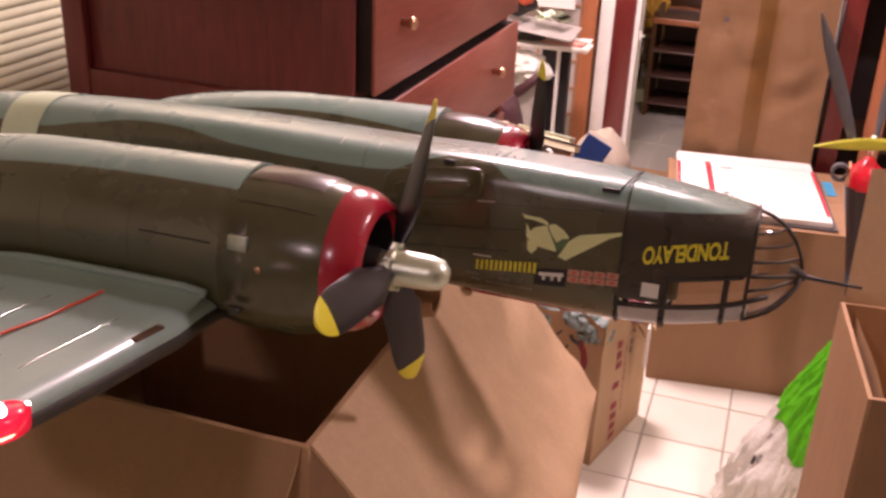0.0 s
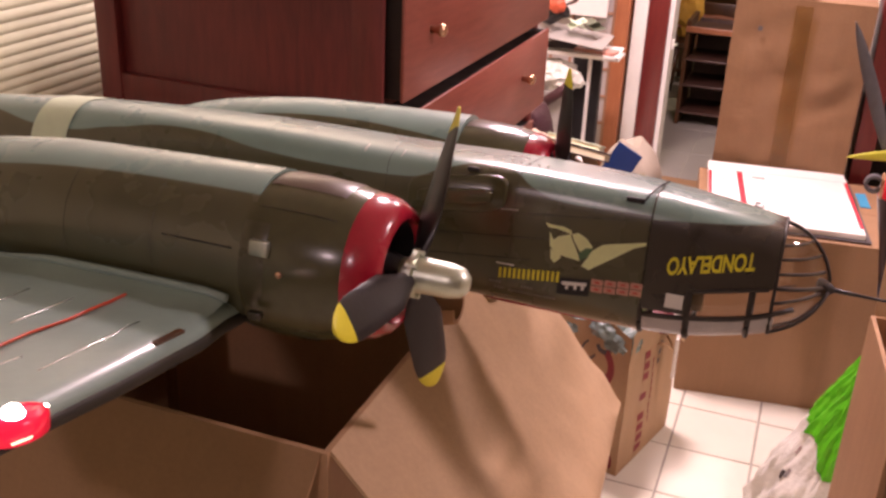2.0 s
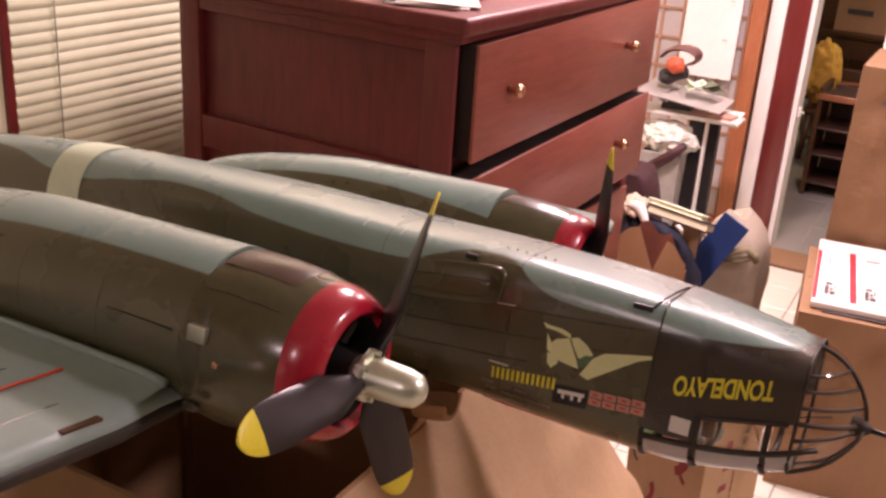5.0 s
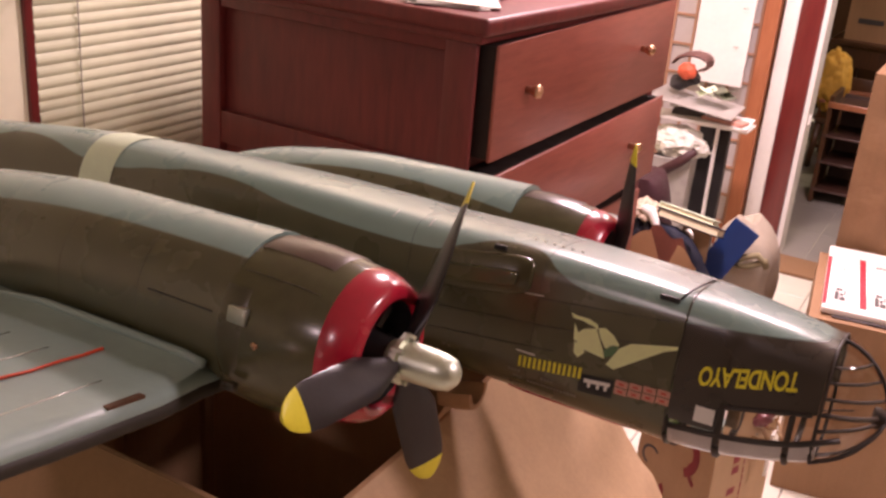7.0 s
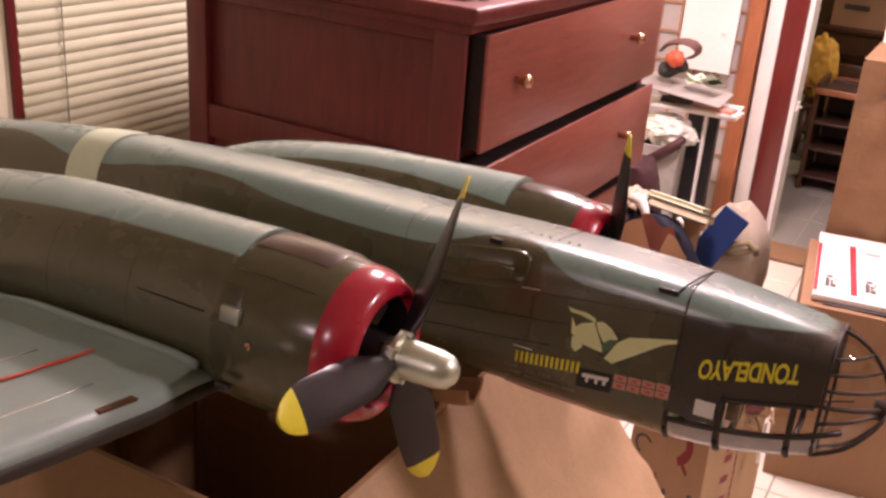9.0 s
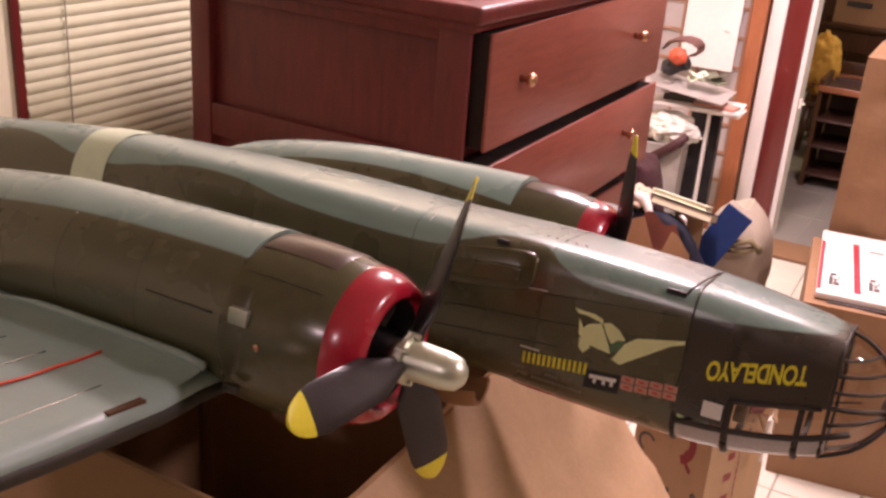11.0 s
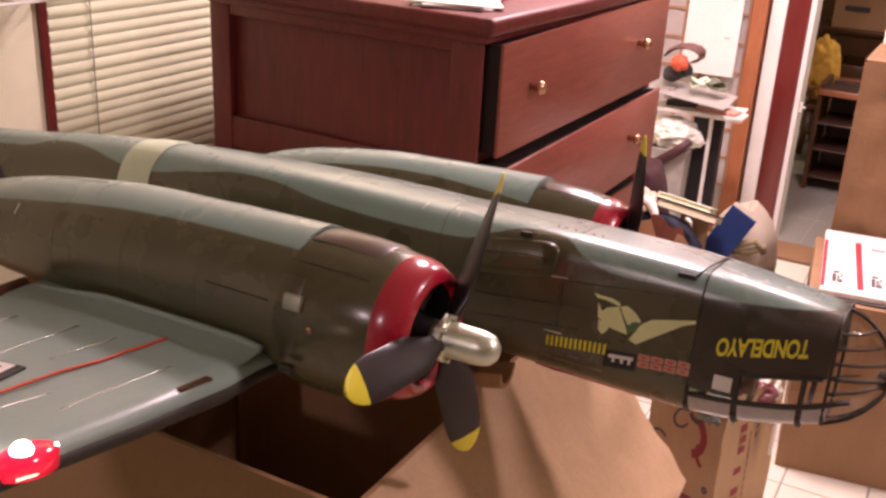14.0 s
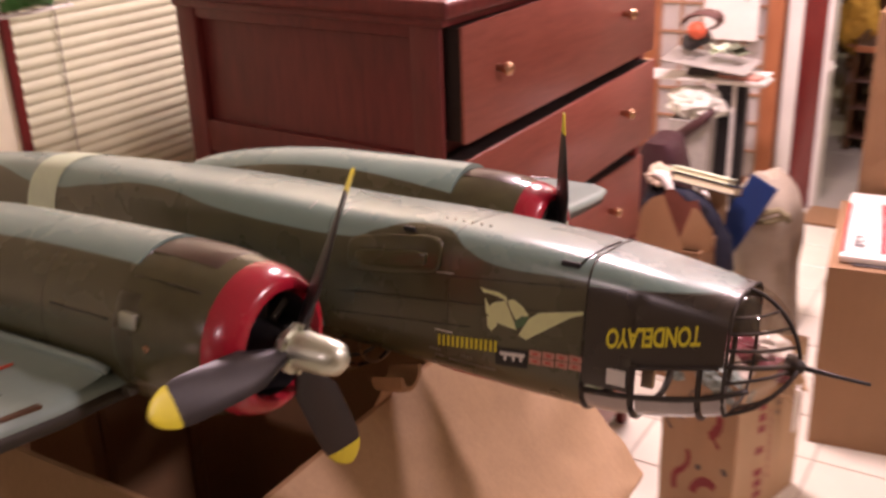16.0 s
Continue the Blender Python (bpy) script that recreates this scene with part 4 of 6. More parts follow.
# ---- window and blind ----
def window():
    f = thing("window_1", (XW, WY0, WZ0), "window with a dark red wooden frame behind a blind", "window", kind="structure")
    part("frame", box(XW - 0.02, XW + 0.008, WY0, WY0 + 0.02, WZ0 - 0.03, WZ1 + 0.03, 0.003), M_dark_wood, f)
    part("frame", box(XW - 0.02, XW + 0.022, WY1 - 0.02, WY1 + 0.006, WZ0 - 0.03, WZ1 + 0.03, 0.003), M_dark_wood, f)
    part("sill", box(XW - 0.02, XW + 0.03, WY0 + 0.02, WY1 - 0.02, WZ0 - 0.03, WZ0, 0.003), M_dark_wood, f)
    part("frame", box(XW - 0.02, XW + 0.022, WY0 + 0.02, WY1 - 0.02, WZ1, WZ1 + 0.03, 0.003), M_dark_wood, f)
    part("pane", box(XW - 0.08, XW - 0.074, WY0, WY1, WZ0, WZ1), M_black, f, "dark window pane")
    t = thing("window_blind", (XW, WY0, WZ0), "white horizontal slatted window blind, closed", "blind")
    bm = bmesh.new()
    y0, y1 = WY0 + 0.022, WY1 - 0.024
    prof = [(0.0034, 0.000), (0.0012, 0.004), (0.0, 0.009), (0.0006, 0.014), (0.0026, 0.020), (0.0052, 0.0250)]
    outer = [(XW + 0.006 - a, b) for a, b in prof]
    inner = [(x - 0.0014, b + 0.0004) for x, b in outer][::-1]
    loft([[(x, y, z) for x, z in outer + inner] for y in (y0, y1)], bm=bm)
    bmesh.ops.recalc_face_normals(bm, faces=bm.faces)
    me = bpy.data.meshes.new("slat")
    bmesh.ops.translate(bm, verts=bm.verts, vec=(-XW, -WY0, 0))
    bm.to_mesh(me)
    bm.free()
    me.materials.append(M_blind)
    k = 0
    while WZ0 + 0.022 * k < WZ1 - 0.06:
        s = new("slat", me)
        s.parent = t
        s.matrix_local = pose(0.0006 * math.sin(3.7 * k), 0, 0.006 + 0.022 * k + 0.0004 * math.sin(5.1 * k), 0, 0.7 * math.sin(2.3 * k), 0)
        k += 1
    part("head_rail", box(XW - 0.02, XW + 0.012, y0, y1, WZ1 - 0.035, WZ1, 0.003), M_blind, t)
    part("bottom_rail", box(XW - 0.012, XW + 0.007, y0, y1, WZ0 + 0.0005, WZ0 + 0.008, 0.002), M_blind, t)
    for y in (WY0 + 0.12, WY0 + 0.75, WY1 - 0.16):
        part("cord", tube([(XW + 0.0085, y, WZ0 + 0.006), (XW + 0.0085, y + 0.001, WZ1 - 0.03)], 0.0012, 6), M_grout, t)


window()


# ---- wire shelf on the wall beside the window ----
def wire_shelf():
    xf, xb, y0, y1, z = -1.36, XW + 0.006, 0.55, 1.405, 1.213
    t = thing("wire_shelf", (XW, y0, z), "white coated wire shelf fixed to the wall by the window", "shelf")
    M_wire = plain("white_coated_wire", (0.74, 0.72, 0.66), 0.35, vary=0.05)
    for x, h in ((xf, z), (xf, z + 0.030), (xb, z)):
        part("rail", tube([(x, y0, h), (x, y1, h)], 0.0032, 8), M_wire, t, smooth=3)
    for k in range(25):
        y = y0 + 0.005 + 0.035 * k
        part("wire", tube([(xb, y, z + 0.003), (xf + 0.001, y, z + 0.003), (xf + 0.0005, y, z + 0.030)], 0.0016, 6), M_wire, t, smooth=3)
    for y in (y0 + 0.08, y1 - 0.30):
        part("wall_clip", box(XW, XW + 0.012, y - 0.008, y + 0.008, z + 0.004, z + 0.022, 0.002), M_wire, t, smooth=0.6)
    b = bmesh.new()
    bmesh.ops.create_icosphere(b, subdivisions=4, radius=1)
    for v in b.verts:
        n = v.co.copy()
        k = 1 + 0.22 * noise.noise(n * 1.9 + Vector((4, 1, 0))) + 0.12 * (1 - 2 * abs(noise.noise(n * 4.5)))
        v.co = Vector((n.x * 0.046 * k, n.y * 0.056 * k, max(-0.62, n.z) * 0.055 * k))
    low = min(v.co.z for v in b.verts)
    bmesh.ops.translate(b, verts=b.verts, vec=(-1.378, 1.318, z + 0.005 - low))
    solid("green_packet", b, plain("green_wrapper", (0.055, 0.20, 0.045), 0.3, vary=0.35, scale=25, bump=0.4, depth=0.003), "crumpled green packet lying on a wire shelf", "packet", smooth=1.0)


wire_shelf()


# ---- cartons on the floor ----
def carton(x0, x1, y0, y1, z0, z1, mat, label, name="carton", turn=0.0, tape=True, dents=0.003, seed=1, folds=()):
    """A closed box: four walls, top flaps that meet in a seam, tape along it. Its faces bulge and dent a little."""
    t = thing(name, ((x0 + x1) / 2, (y0 + y1) / 2, z0), label, "box", "cartons on the table" if name == "table_carton" else "")
    m = Matrix.Translation(((x0 + x1) / 2, (y0 + y1) / 2, 0)) @ Matrix.Rotation(radians(turn), 4, "Z")
    w, d = (x1 - x0) / 2, (y1 - y0) / 2

    def face(name, a, b, c, e, out, k):
        n = 48 if folds and k == 1 else 14
        rows = []
        a, b, c, e = (Vector(p) for p in (a, b, c, e))
        for i in range(n + 1):
            row = []
            for j in range(n + 1):
                u, v = i / n, j / n
                p = a.lerp(b, u).lerp(e.lerp(c, u), v)
                keep = min(1, 6 * min(u, 1 - u)) * min(1, 6 * min(v, 1 - v))
                q = p * 6 + Vector((seed * 7.3, k * 3.1, 0))
                lift = dents * (2.5 * noise.noise(q) + 1.2 * noise.noise(q * 3))
                for (ua, va), (ub, vb), high in folds if k == 1 else ():
                    run = Vector((ub - ua, vb - va))
                    f = min(1, max(0, (Vector((u - ua, v - va)).dot(run)) / run.length_squared))
                    gap = (Vector((u, v)) - Vector((ua, va)) - f * run).length
                    lift += high * math.sin(math.pi * (0.1 + 0.8 * f)) * math.exp(-(gap / 0.022) ** 2)
                row.append(p + Vector(out) * keep * lift)
            rows.append(row)
        back = [[p - Vector(out) * 0.004 for p in row] for row in rows]
        bm = bmesh.new()
        g = [[bm.verts.new(p) for p in row] for row in rows]
        h = [[bm.verts.new(p) for p in row] for row in back]
        for i in range(n):
            for j in range(n):
                bm.faces.new((g[i][j], g[i + 1][j], g[i + 1][j + 1], g[i][j + 1]))
                bm.faces.new((h[i][j], h[i][j + 1], h[i + 1][j + 1], h[i + 1][j]))
        rim = [(i, 0) for i in range(n)] + [(n, j) for j in range(n)] + [(n - i, n) for i in range(n)] + [(0, n - j) for j in range(n)]
        for (i, j), (p, q) in zip(rim, rim[1:] + rim[:1]):
            bm.faces.new((g[i][j], g[p][q], h[p][q], h[i][j]))
        return part(name, turned(bm, m), mat, t, smooth=0.7)

    face("panel", (-w, -d, z0), (w, -d, z0), (w, -d, z1), (-w, -d, z1), (0, -1, 0), 1)
    face("panel", (-w, d, z0), (w, d, z0), (w, d, z1), (-w, d, z1), (0, 1, 0), 2)
    face("panel", (-w, -d + 0.004, z0), (-w, d - 0.004, z0), (-w, d - 0.004, z1), (-w, -d + 0.004, z1), (-1, 0, 0), 3)
    face("panel", (w, -d + 0.004, z0), (w, d - 0.004, z0), (w, d - 0.004, z1), (w, -d + 0.004, z1), (1, 0, 0), 4)
    face("top_flap", (-w, -d, z1 - 0.001), (w, -d, z1 - 0.001), (w, -0.001, z1), (-w, -0.001, z1), (0, 0, 1), 5)
    face("top_flap", (-w, 0.001, z1), (w, 0.001, z1), (w, d, z1 - 0.001), (-w, d, z1 - 0.001), (0, 0, 1), 6)
    if tape:
        part("packing_tape", turned(box(-0.025, 0.025, -d - 0.0052, -d - 0.0042, z1 - 0.12, z1 - 0.002), m), M_packing, t, "clear brown packing tape")
    return t


M_packing = plain("packing_tape", (0.20, 0.115, 0.06), 0.3, vary=0.1)
M_clear_tape = plain("clear_tape", (0.25, 0.145, 0.08), 0.12, vary=0.1, scale=30, bump=0.3, depth=0.003)
M_old_tape = clear("old_tape", (0.86, 0.80, 0.62), 0.03, 0.45)
M_card_tall = cardboard("worn_card", (0.200, 0.108, 0.048), 0.014)
carton(-0.2346, 0.3074, 2.5485, 3.0455, 0.0, 0.488, M_card_dark, "closed brown carton standing on the tiled floor", turn=7.3, tape=False)
tall = carton(-0.235, 0.145, 3.07, 3.42, 0.0, 1.0, M_card_tall, "tall brown cardboard carton with creased faces", "tall_carton", dents=0.004, seed=3, tape=False, folds=(((0.1, 0.84), (0.55, 0.865), 0.006), ((0.5, 0.70), (0.98, 0.81), 0.007), ((0.05, 0.64), (0.4, 0.65), 0.004), ((0.6, 0.95), (0.99, 0.93), 0.005), ((0.3, 0.80), (0.5, 0.76), -0.005), ((0.62, 0.66), (0.95, 0.74), -0.005)))
part("print_mark", box(-0.164, -0.151, 3.0605, 3.0612, 0.904, 0.918), M_ink, tall, "small dark print")
part("packing_tape", box(-0.070, -0.022, 3.0575, 3.0583, 0.30, 0.985), M_old_tape, tall, "old strip of yellowed tape")
part("packing_tape", box(-0.066, -0.016, 3.075, 3.415, 1.013, 1.0136), M_clear_tape, tall, "strip of glossy packing tape")


def appliance():
    x0, x1, y0, y1, z = -0.247, 0.36, 3.62, 4.2, 1.045
    t = thing("white_appliance", (x0, y0, 0), "white enamelled appliance with a dark recessed handle slot", "appliance")
    enamel = plain("white_enamel", (0.76, 0.74, 0.66), 0.3, vary=0.03, coat=0.3)
    part("body", box(x0, x1, y0, y1, 0, z - 0.022, 0.006), enamel, t, smooth=0.6)
    part("top_panel", box(x0 - 0.002, x1, y0 - 0.006, y1, z - 0.0215, z, 0.004), plain("grey_top", (0.25, 0.25, 0.23), 0.4), t, "grey top panel", 0.6)
    slot = part("handle_slot", box(-0.205, 0.035, y0 - 0.004, y0 - 0.0005, 0.990, 1.010, 0.001), M_black, t, "dark handle slot")
    part("handle_lip", box(-0.203, 0.033, y0 - 0.010, y0 - 0.004, 1.004, 1.011, 0.001), M_rubber, slot)
    part("bracket", tube([(0.03, y0 - 0.003, 0.997), (0.03, y0 - 0.02, 1.002), (0.045, y0 - 0.022, 1.012), (0.09, y0 - 0.02, 1.015), (0.09, y0 - 0.003, 1.015)], 0.004, 8), M_chrome, t, "bent wire bracket", 3)


appliance()


def mailing_box():
    m = Matrix.Translation((-0.0158, 2.819, 0)) @ Matrix.Rotation(radians(7.3), 4, "Z")
    z0, z1 = 0.4925, 0.509
    t = thing("mailing_box", (-0.0158, 2.819, z0), "flat white mailing box with red stripes on a carton", "box")
    body = part("body", turned(box(-0.199, 0.193, -0.245, 0.236, z0, z1, 0.003), m), M_paper, t, smooth=0.6)
    part("lid_seam", turned(box(-0.185, 0.180, 0.160, 0.1612, z1 + 0.0002, z1 + 0.0006), m), M_print_grey, body)

    def ink(name, u0, u1, v0, v1, mat, slant=0.0):
        b = box(u0, u1, v0, v1, z1 + 0.0006, z1 + 0.001)
        for v in b.verts:
            v.co.x += slant * (v.co.y - v1)
        part(name, turned(b, m), mat, body)

    ink("red_stripe", -0.198, -0.189, -0.222, 0.138, M_mailred)
    ink("red_stripe", -0.118, -0.102, -0.212, 0.152, M_mailred, -0.02)
    ink("red_stripe", 0.183, 0.192, -0.205, 0.155, M_mailred)
    # columns of small print, set sideways
    for u, v0, v1, step in ((-0.168, 0.026, 0.104, 0.013), (-0.157, 0.036, 0.100, 0.011), (-0.136, -0.180, -0.125, 0.012), (-0.043, -0.172, -0.110, 0.012), (0.005, -0.165, -0.086, 0.012), (0.016, -0.172, -0.100, 0.013), (0.062, -0.178, -0.125, 0.014)):
        n = int((v1 - v0) / step)
        for k in range(n):
            ink("print_bar", u, u + 0.0045, v0 + step * k, v0 + step * (k + (0.55 if k % 3 else 0.8)), M_print_grey)
    # two dark printed stamps
    for u, v in ((-0.172, -0.183), (-0.077, -0.176)):
        for a, b, c, d in ((0.0, 0.010, 0.0, 0.060), (0.012, 0.026, 0.0, 0.026), (0.012, 0.020, 0.032, 0.050), (0.022, 0.026, 0.040, 0.072), (0.002, 0.018, 0.066, 0.084)):
            ink("print_block", u + a, u + b, v + c, v + d, M_ink)
    for k in range(4):
        ink("print_bar", -0.074 + 0.009 * k, -0.067 + 0.009 * k, 0.108, 0.118, M_mailred, 0.1)
    part("lower_sheet", turned(box(-0.170, 0.208, -0.256, 0.20, z0 - 0.0030, z0 - 0.0004), m), M_ink, t, "dark folder beneath")
    solid("blue_label", turned(box(0.214, 0.242, 0.014, 0.128, 0.4905, 0.4925), m), plain("sky_blue_label", (0.06, 0.30, 0.50), 0.5), "small sky-blue label stuck on the carton", "label")


M_print_grey = plain("grey_print", (0.34, 0.32, 0.31), 0.6)
mailing_box()


# ---- paper grocery bag ----
def paper_bag():
    z = 0.385
    foot = [Vector((-0.266, 2.046, 0)), Vector((-0.191, 2.318, 0)), Vector((-0.372, 2.366, 0)), Vector((-0.447, 2.094, 0))]
    t = thing("paper_bag", foot[0], "brown paper grocery bag with red and dark print", "bag")
    mid = sum(foot, Vector()) / 4

    def at(i, u, v, out=0.0):
        """A point of side i: u along it, v up; the gusset sides fold in."""
        a, b = foot[i], foot[(i + 1) % 4]
        p = a.lerp(b, u)
        n = Vector(((b - a).y, -(b - a).x, 0)).normalized()
        fold = -0.012 * math.sin(math.pi * u) * v if i % 2 else -0.004 * math.sin(math.pi * u) * v
        wob = 0.006 * noise.noise(Vector((u * 3 + i * 5, v * 4, 1.7))) * min(1, 4 * v)
        top = 0.01 * math.sin(2.5 * math.pi * u + i) * v
        return p + n * (fold + wob + out) + Vector((0, 0, v * z + top))

    for i in range(4):
        rows = [[at(i, u / 10, v / 12) for v in range(13)] for u in range(11)]
        part("bag_side", loft(rows, closed=False), M_card_bag, t, smooth=1.0)
    bm = bmesh.new()
    bm.faces.new([bm.verts.new(p + Vector((0, 0, 0.001))) for p in foot])
    part("bag_bottom", bm, M_card_bag, t)

    def print_on(i, u0, u1, v0, v1, mat, name="print"):
        rows = [[at(i, u0 + (u1 - u0) * k / 4, v0 + (v1 - v0) * j / 6, 0.0012) for j in range(7)] for k in range(5)]
        part(name, loft(rows, closed=False), mat, t, smooth=1.0)

    # upright line of print on the broad side: plain bars
    v = 0.06
    for k in range(10):
        if k not in (4, 6):
            print_on(0, 0.31, 0.43, v, v + 0.050, M_bagred, "print_bar")
        v += 0.074
    for k in range(9):
        print_on(0, 0.52, 0.545, 0.22 + 0.055 * k, 0.22 + 0.055 * k + 0.042, M_bagred, "print_bar")
    for k in range(3):
        print_on(0, 0.62, 0.66, 0.62 + 0.07 * k, 0.66 + 0.07 * k, M_ink, "print_bar")
    # loose ornament on the narrow side
    def swirl(uc, vc, r, a0, a1, wide, mat):
        """A curved stroke of print on the narrow side."""
        rows = []
        for k in range(13):
            q = radians(a0 + (a1 - a0) * k / 12)
            rows.append([at(3, uc + s * math.cos(q), vc + s * 0.62 * math.sin(q), 0.0012) for s in (r - wide / 2, r + wide / 2)])
        part("ornament", loft(rows, closed=False), mat, t, smooth=1.0)

    for uc, vc, r, a0, a1, wide, mat in ((0.55, 0.70, 0.20, -70, 60, 0.09, M_bagred), (0.42, 0.80, 0.10, 100, 330, 0.03, M_ink), (0.66, 0.16, 0.20, 60, 170, 0.10, M_bagred), (0.78, 0.08, 0.10, -30, 150, 0.09, M_bagred), (0.36, 0.22, 0.16, 100, 215, 0.07, M_bagred), (0.24, 0.40, 0.14, -60, 40, 0.06, M_bagred), (0.88, 0.42, 0.025, 0, 360, 0.03, M_ink), (0.52, 0.36, 0.02, 0, 360, 0.03, M_ink), (0.16, 0.62, 0.10, 30, 250, 0.03, M_ink), (0.80, 0.62, 0.12, 150, 260, 0.05, M_bagred), (0.62, 0.86, 0.10, 200, 330, 0.05, M_ink)):
        swirl(uc, vc, r, a0, a1, wide, mat)
    for i, u in ((0, 0.55), (0, 0.75)):
        a, b = at(i, u, 0.80, 0.003), at(i, u + 0.16, 0.80, 0.003)
        top = (a + b) / 2 + Vector((0.03, -0.015, -0.02))
        part("handle", tube([a, a.lerp(top, 0.6) + Vector((0, 0, 0.008)), top, b.lerp(top, 0.6) + Vector((0, 0, 0.008)), b], 0.0035, 8), M_card_pale, t, "twisted paper handle", 3)
    part("tag", box(-0.186, -0.180, 2.20, 2.226, 0.21, 0.318), M_paper, t, "white paper tag")
    # what fills the bag
    for k in range(14):
        u, v = 0.08 + 0.84 * ((k * 5) % 14) / 13, 0.12 + 0.7 * ((k * 3) % 5) / 4
        p = foot[3].lerp(foot[0], u).lerp(foot[2].lerp(foot[1], u), v) + Vector((0, 0, z - 0.028 + 0.014 * math.sin(2.1 * k)))
        b = bmesh.new()
        bmesh.ops.create_icosphere(b, subdivisions=4, radius=0.034)
        for w in b.verts:
            q = w.co * 30 + Vector((k, 0, 0))
            w.co *= 1 + 0.35 * noise.noise(q) + 0.25 * (1 - 2 * abs(noise.noise(q * 2.3)))
            w.co.z *= 0.75
        bmesh.ops.translate(b, verts=b.verts, vec=p)
        part("wrapper", b, (M_teal, M_plum, M_wrap, M_film, M_plum)[k % 5], t, "crumpled wrapping in the bag", 1.0)


M_wrap = plain("grey_wrap", (0.38, 0.33, 0.28), 0.3, bump=0.4, depth=0.003)
M_card_bag = cardboard("bag_kraft", (0.41, 0.265, 0.145))
M_teal = plain("teal_film", (0.20, 0.26, 0.24), 0.25, bump=0.4, depth=0.003)
M_plum = plain("plum_film", (0.16, 0.035, 0.05), 0.25, bump=0.4, depth=0.003)
paper_bag()


# ---- plastic sack ----
def sack():
    t = thing("plastic_sack", (0.175, 2.03, 0), "crumpled white plastic sack with a bright green band", "bag")
    def at(a, v):
        r = 0.124 * (1 - 0.68 * v ** 1.8) * (1 - 0.12 * (1 - v) ** 3)
        k = radians(a)
        c, s = math.cos(k), math.sin(k)
        ridge = lambda f, g, o: 1 - 2 * abs(noise.noise(Vector((c * f + o, s * f, v * g))))
        wr = (0.020 * noise.noise(Vector((c * 1.6, s * 1.6, v * 2))) + 0.018 * ridge(3.5, 3.0, 0) + 0.016 * ridge(7, 5, 4) + 0.006 * ridge(15, 11, 9)) * (1 - 0.7 * v)
        x = 0.168 + (r + wr) * c + 0.107 * v
        y = 2.03 + (r + wr) * s
        return Vector((x, y, 0.50 * v * (1 + 0.08 * math.sin(k + 1))))
    step = 2.5
    def field(a0, a1, v0, v1, puff, name, mat, label):
        n = max(2, int((a1 - a0) / step))
        rows = []
        for i in range(n + 1):
            a = a0 + (a1 - a0) * i / n
            lo = v0(a) if callable(v0) else v0
            hi = v1(a) if callable(v1) else v1
            rows.append([at(a, lo + (hi - lo) * j / 44) + puff * Vector((math.cos(radians(a)), math.sin(radians(a)), 0.3)) for j in range(45)])
        return part(name, loft(rows, closed=False), mat, t, label, 0.9)
    field(0, 360, 0.0, 1.0, 0.0, "film", M_film, "cloudy white film")
    bm = bmesh.new()
    bm.faces.new([bm.verts.new(at(a, 1.0)) for a in range(0, 360, 5)])
    part("mouth", bm, M_green, t)
    field(120, 400, lambda a: 0.60 - 0.15 * math.exp(-((a - 262) / 34) ** 2) + 0.02 * math.sin(radians(7 * a)), 1.0, 0.003, "green_band", M_green, "bright green printed band")
    for a, v, w, mat in ((209, 0.36, 6, M_ink), (216, 0.38, 3, M_print_grey), (206, 0.48, 2, M_bagred)):
        field(a, a + w, v, v + 0.045, 0.003, "print_bar", mat, "")


sack()


# ---- open carton beside the camera ----
def flap_carton():
    x0, x1, z, k = 0.127, 0.56, 0.915, 0.005
    t = thing("flap_carton", (x0, 1.0, 0), "open brown carton with a bent flap", "box")
    m = Matrix.Translation((0.149, 0.998, 0)) @ Matrix.Rotation(radians(5.9), 4, "Z")
    w, d = 0.42, 0.231

    def put(name, bm, mat, label="", smooth=0.0):
        return part(name, turned(bm, m), mat, t, label, smooth)

    put("side_panel", box(0, k, 0, d, 0, z), M_card)
    put("side_panel", box(w - k, w, 0, d, 0, z), M_card)
    put("end_panel", box(k, w - k, 0, k, 0, z), M_card)
    put("end_panel", box(k, w - k, d - k, d, 0, z), M_card)
    put("bottom", box(k, w - k, k, d - k, 0.002, 0.008), M_card)
    put("inner_flap", sheet(((0.018, k + 0.002, z - 0.004), (0.018, d - k - 0.002, z - 0.004), (0.040, d - k - 0.004, z - 0.17), (0.034, k + 0.004, z - 0.17)), 10, 8, 0.004, lambda u, v: 0.004 * math.sin(5 * u)), M_card_pale, "flap folded down inside", 0.7)
    put("flap", sheet(((0.004, d, z), (w, d, z), (w, d + 0.05, z + 0.16), (0.012, d + 0.05, z + 0.16)), 12, 8, k, lambda u, v: 0.01 * math.sin(3 * u) * v), M_card_pale, "raised flap", 0.7)
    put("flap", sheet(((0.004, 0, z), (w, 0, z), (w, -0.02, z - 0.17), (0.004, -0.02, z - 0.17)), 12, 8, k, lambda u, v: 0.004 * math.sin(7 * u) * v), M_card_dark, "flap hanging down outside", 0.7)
    return t


flap_carton()


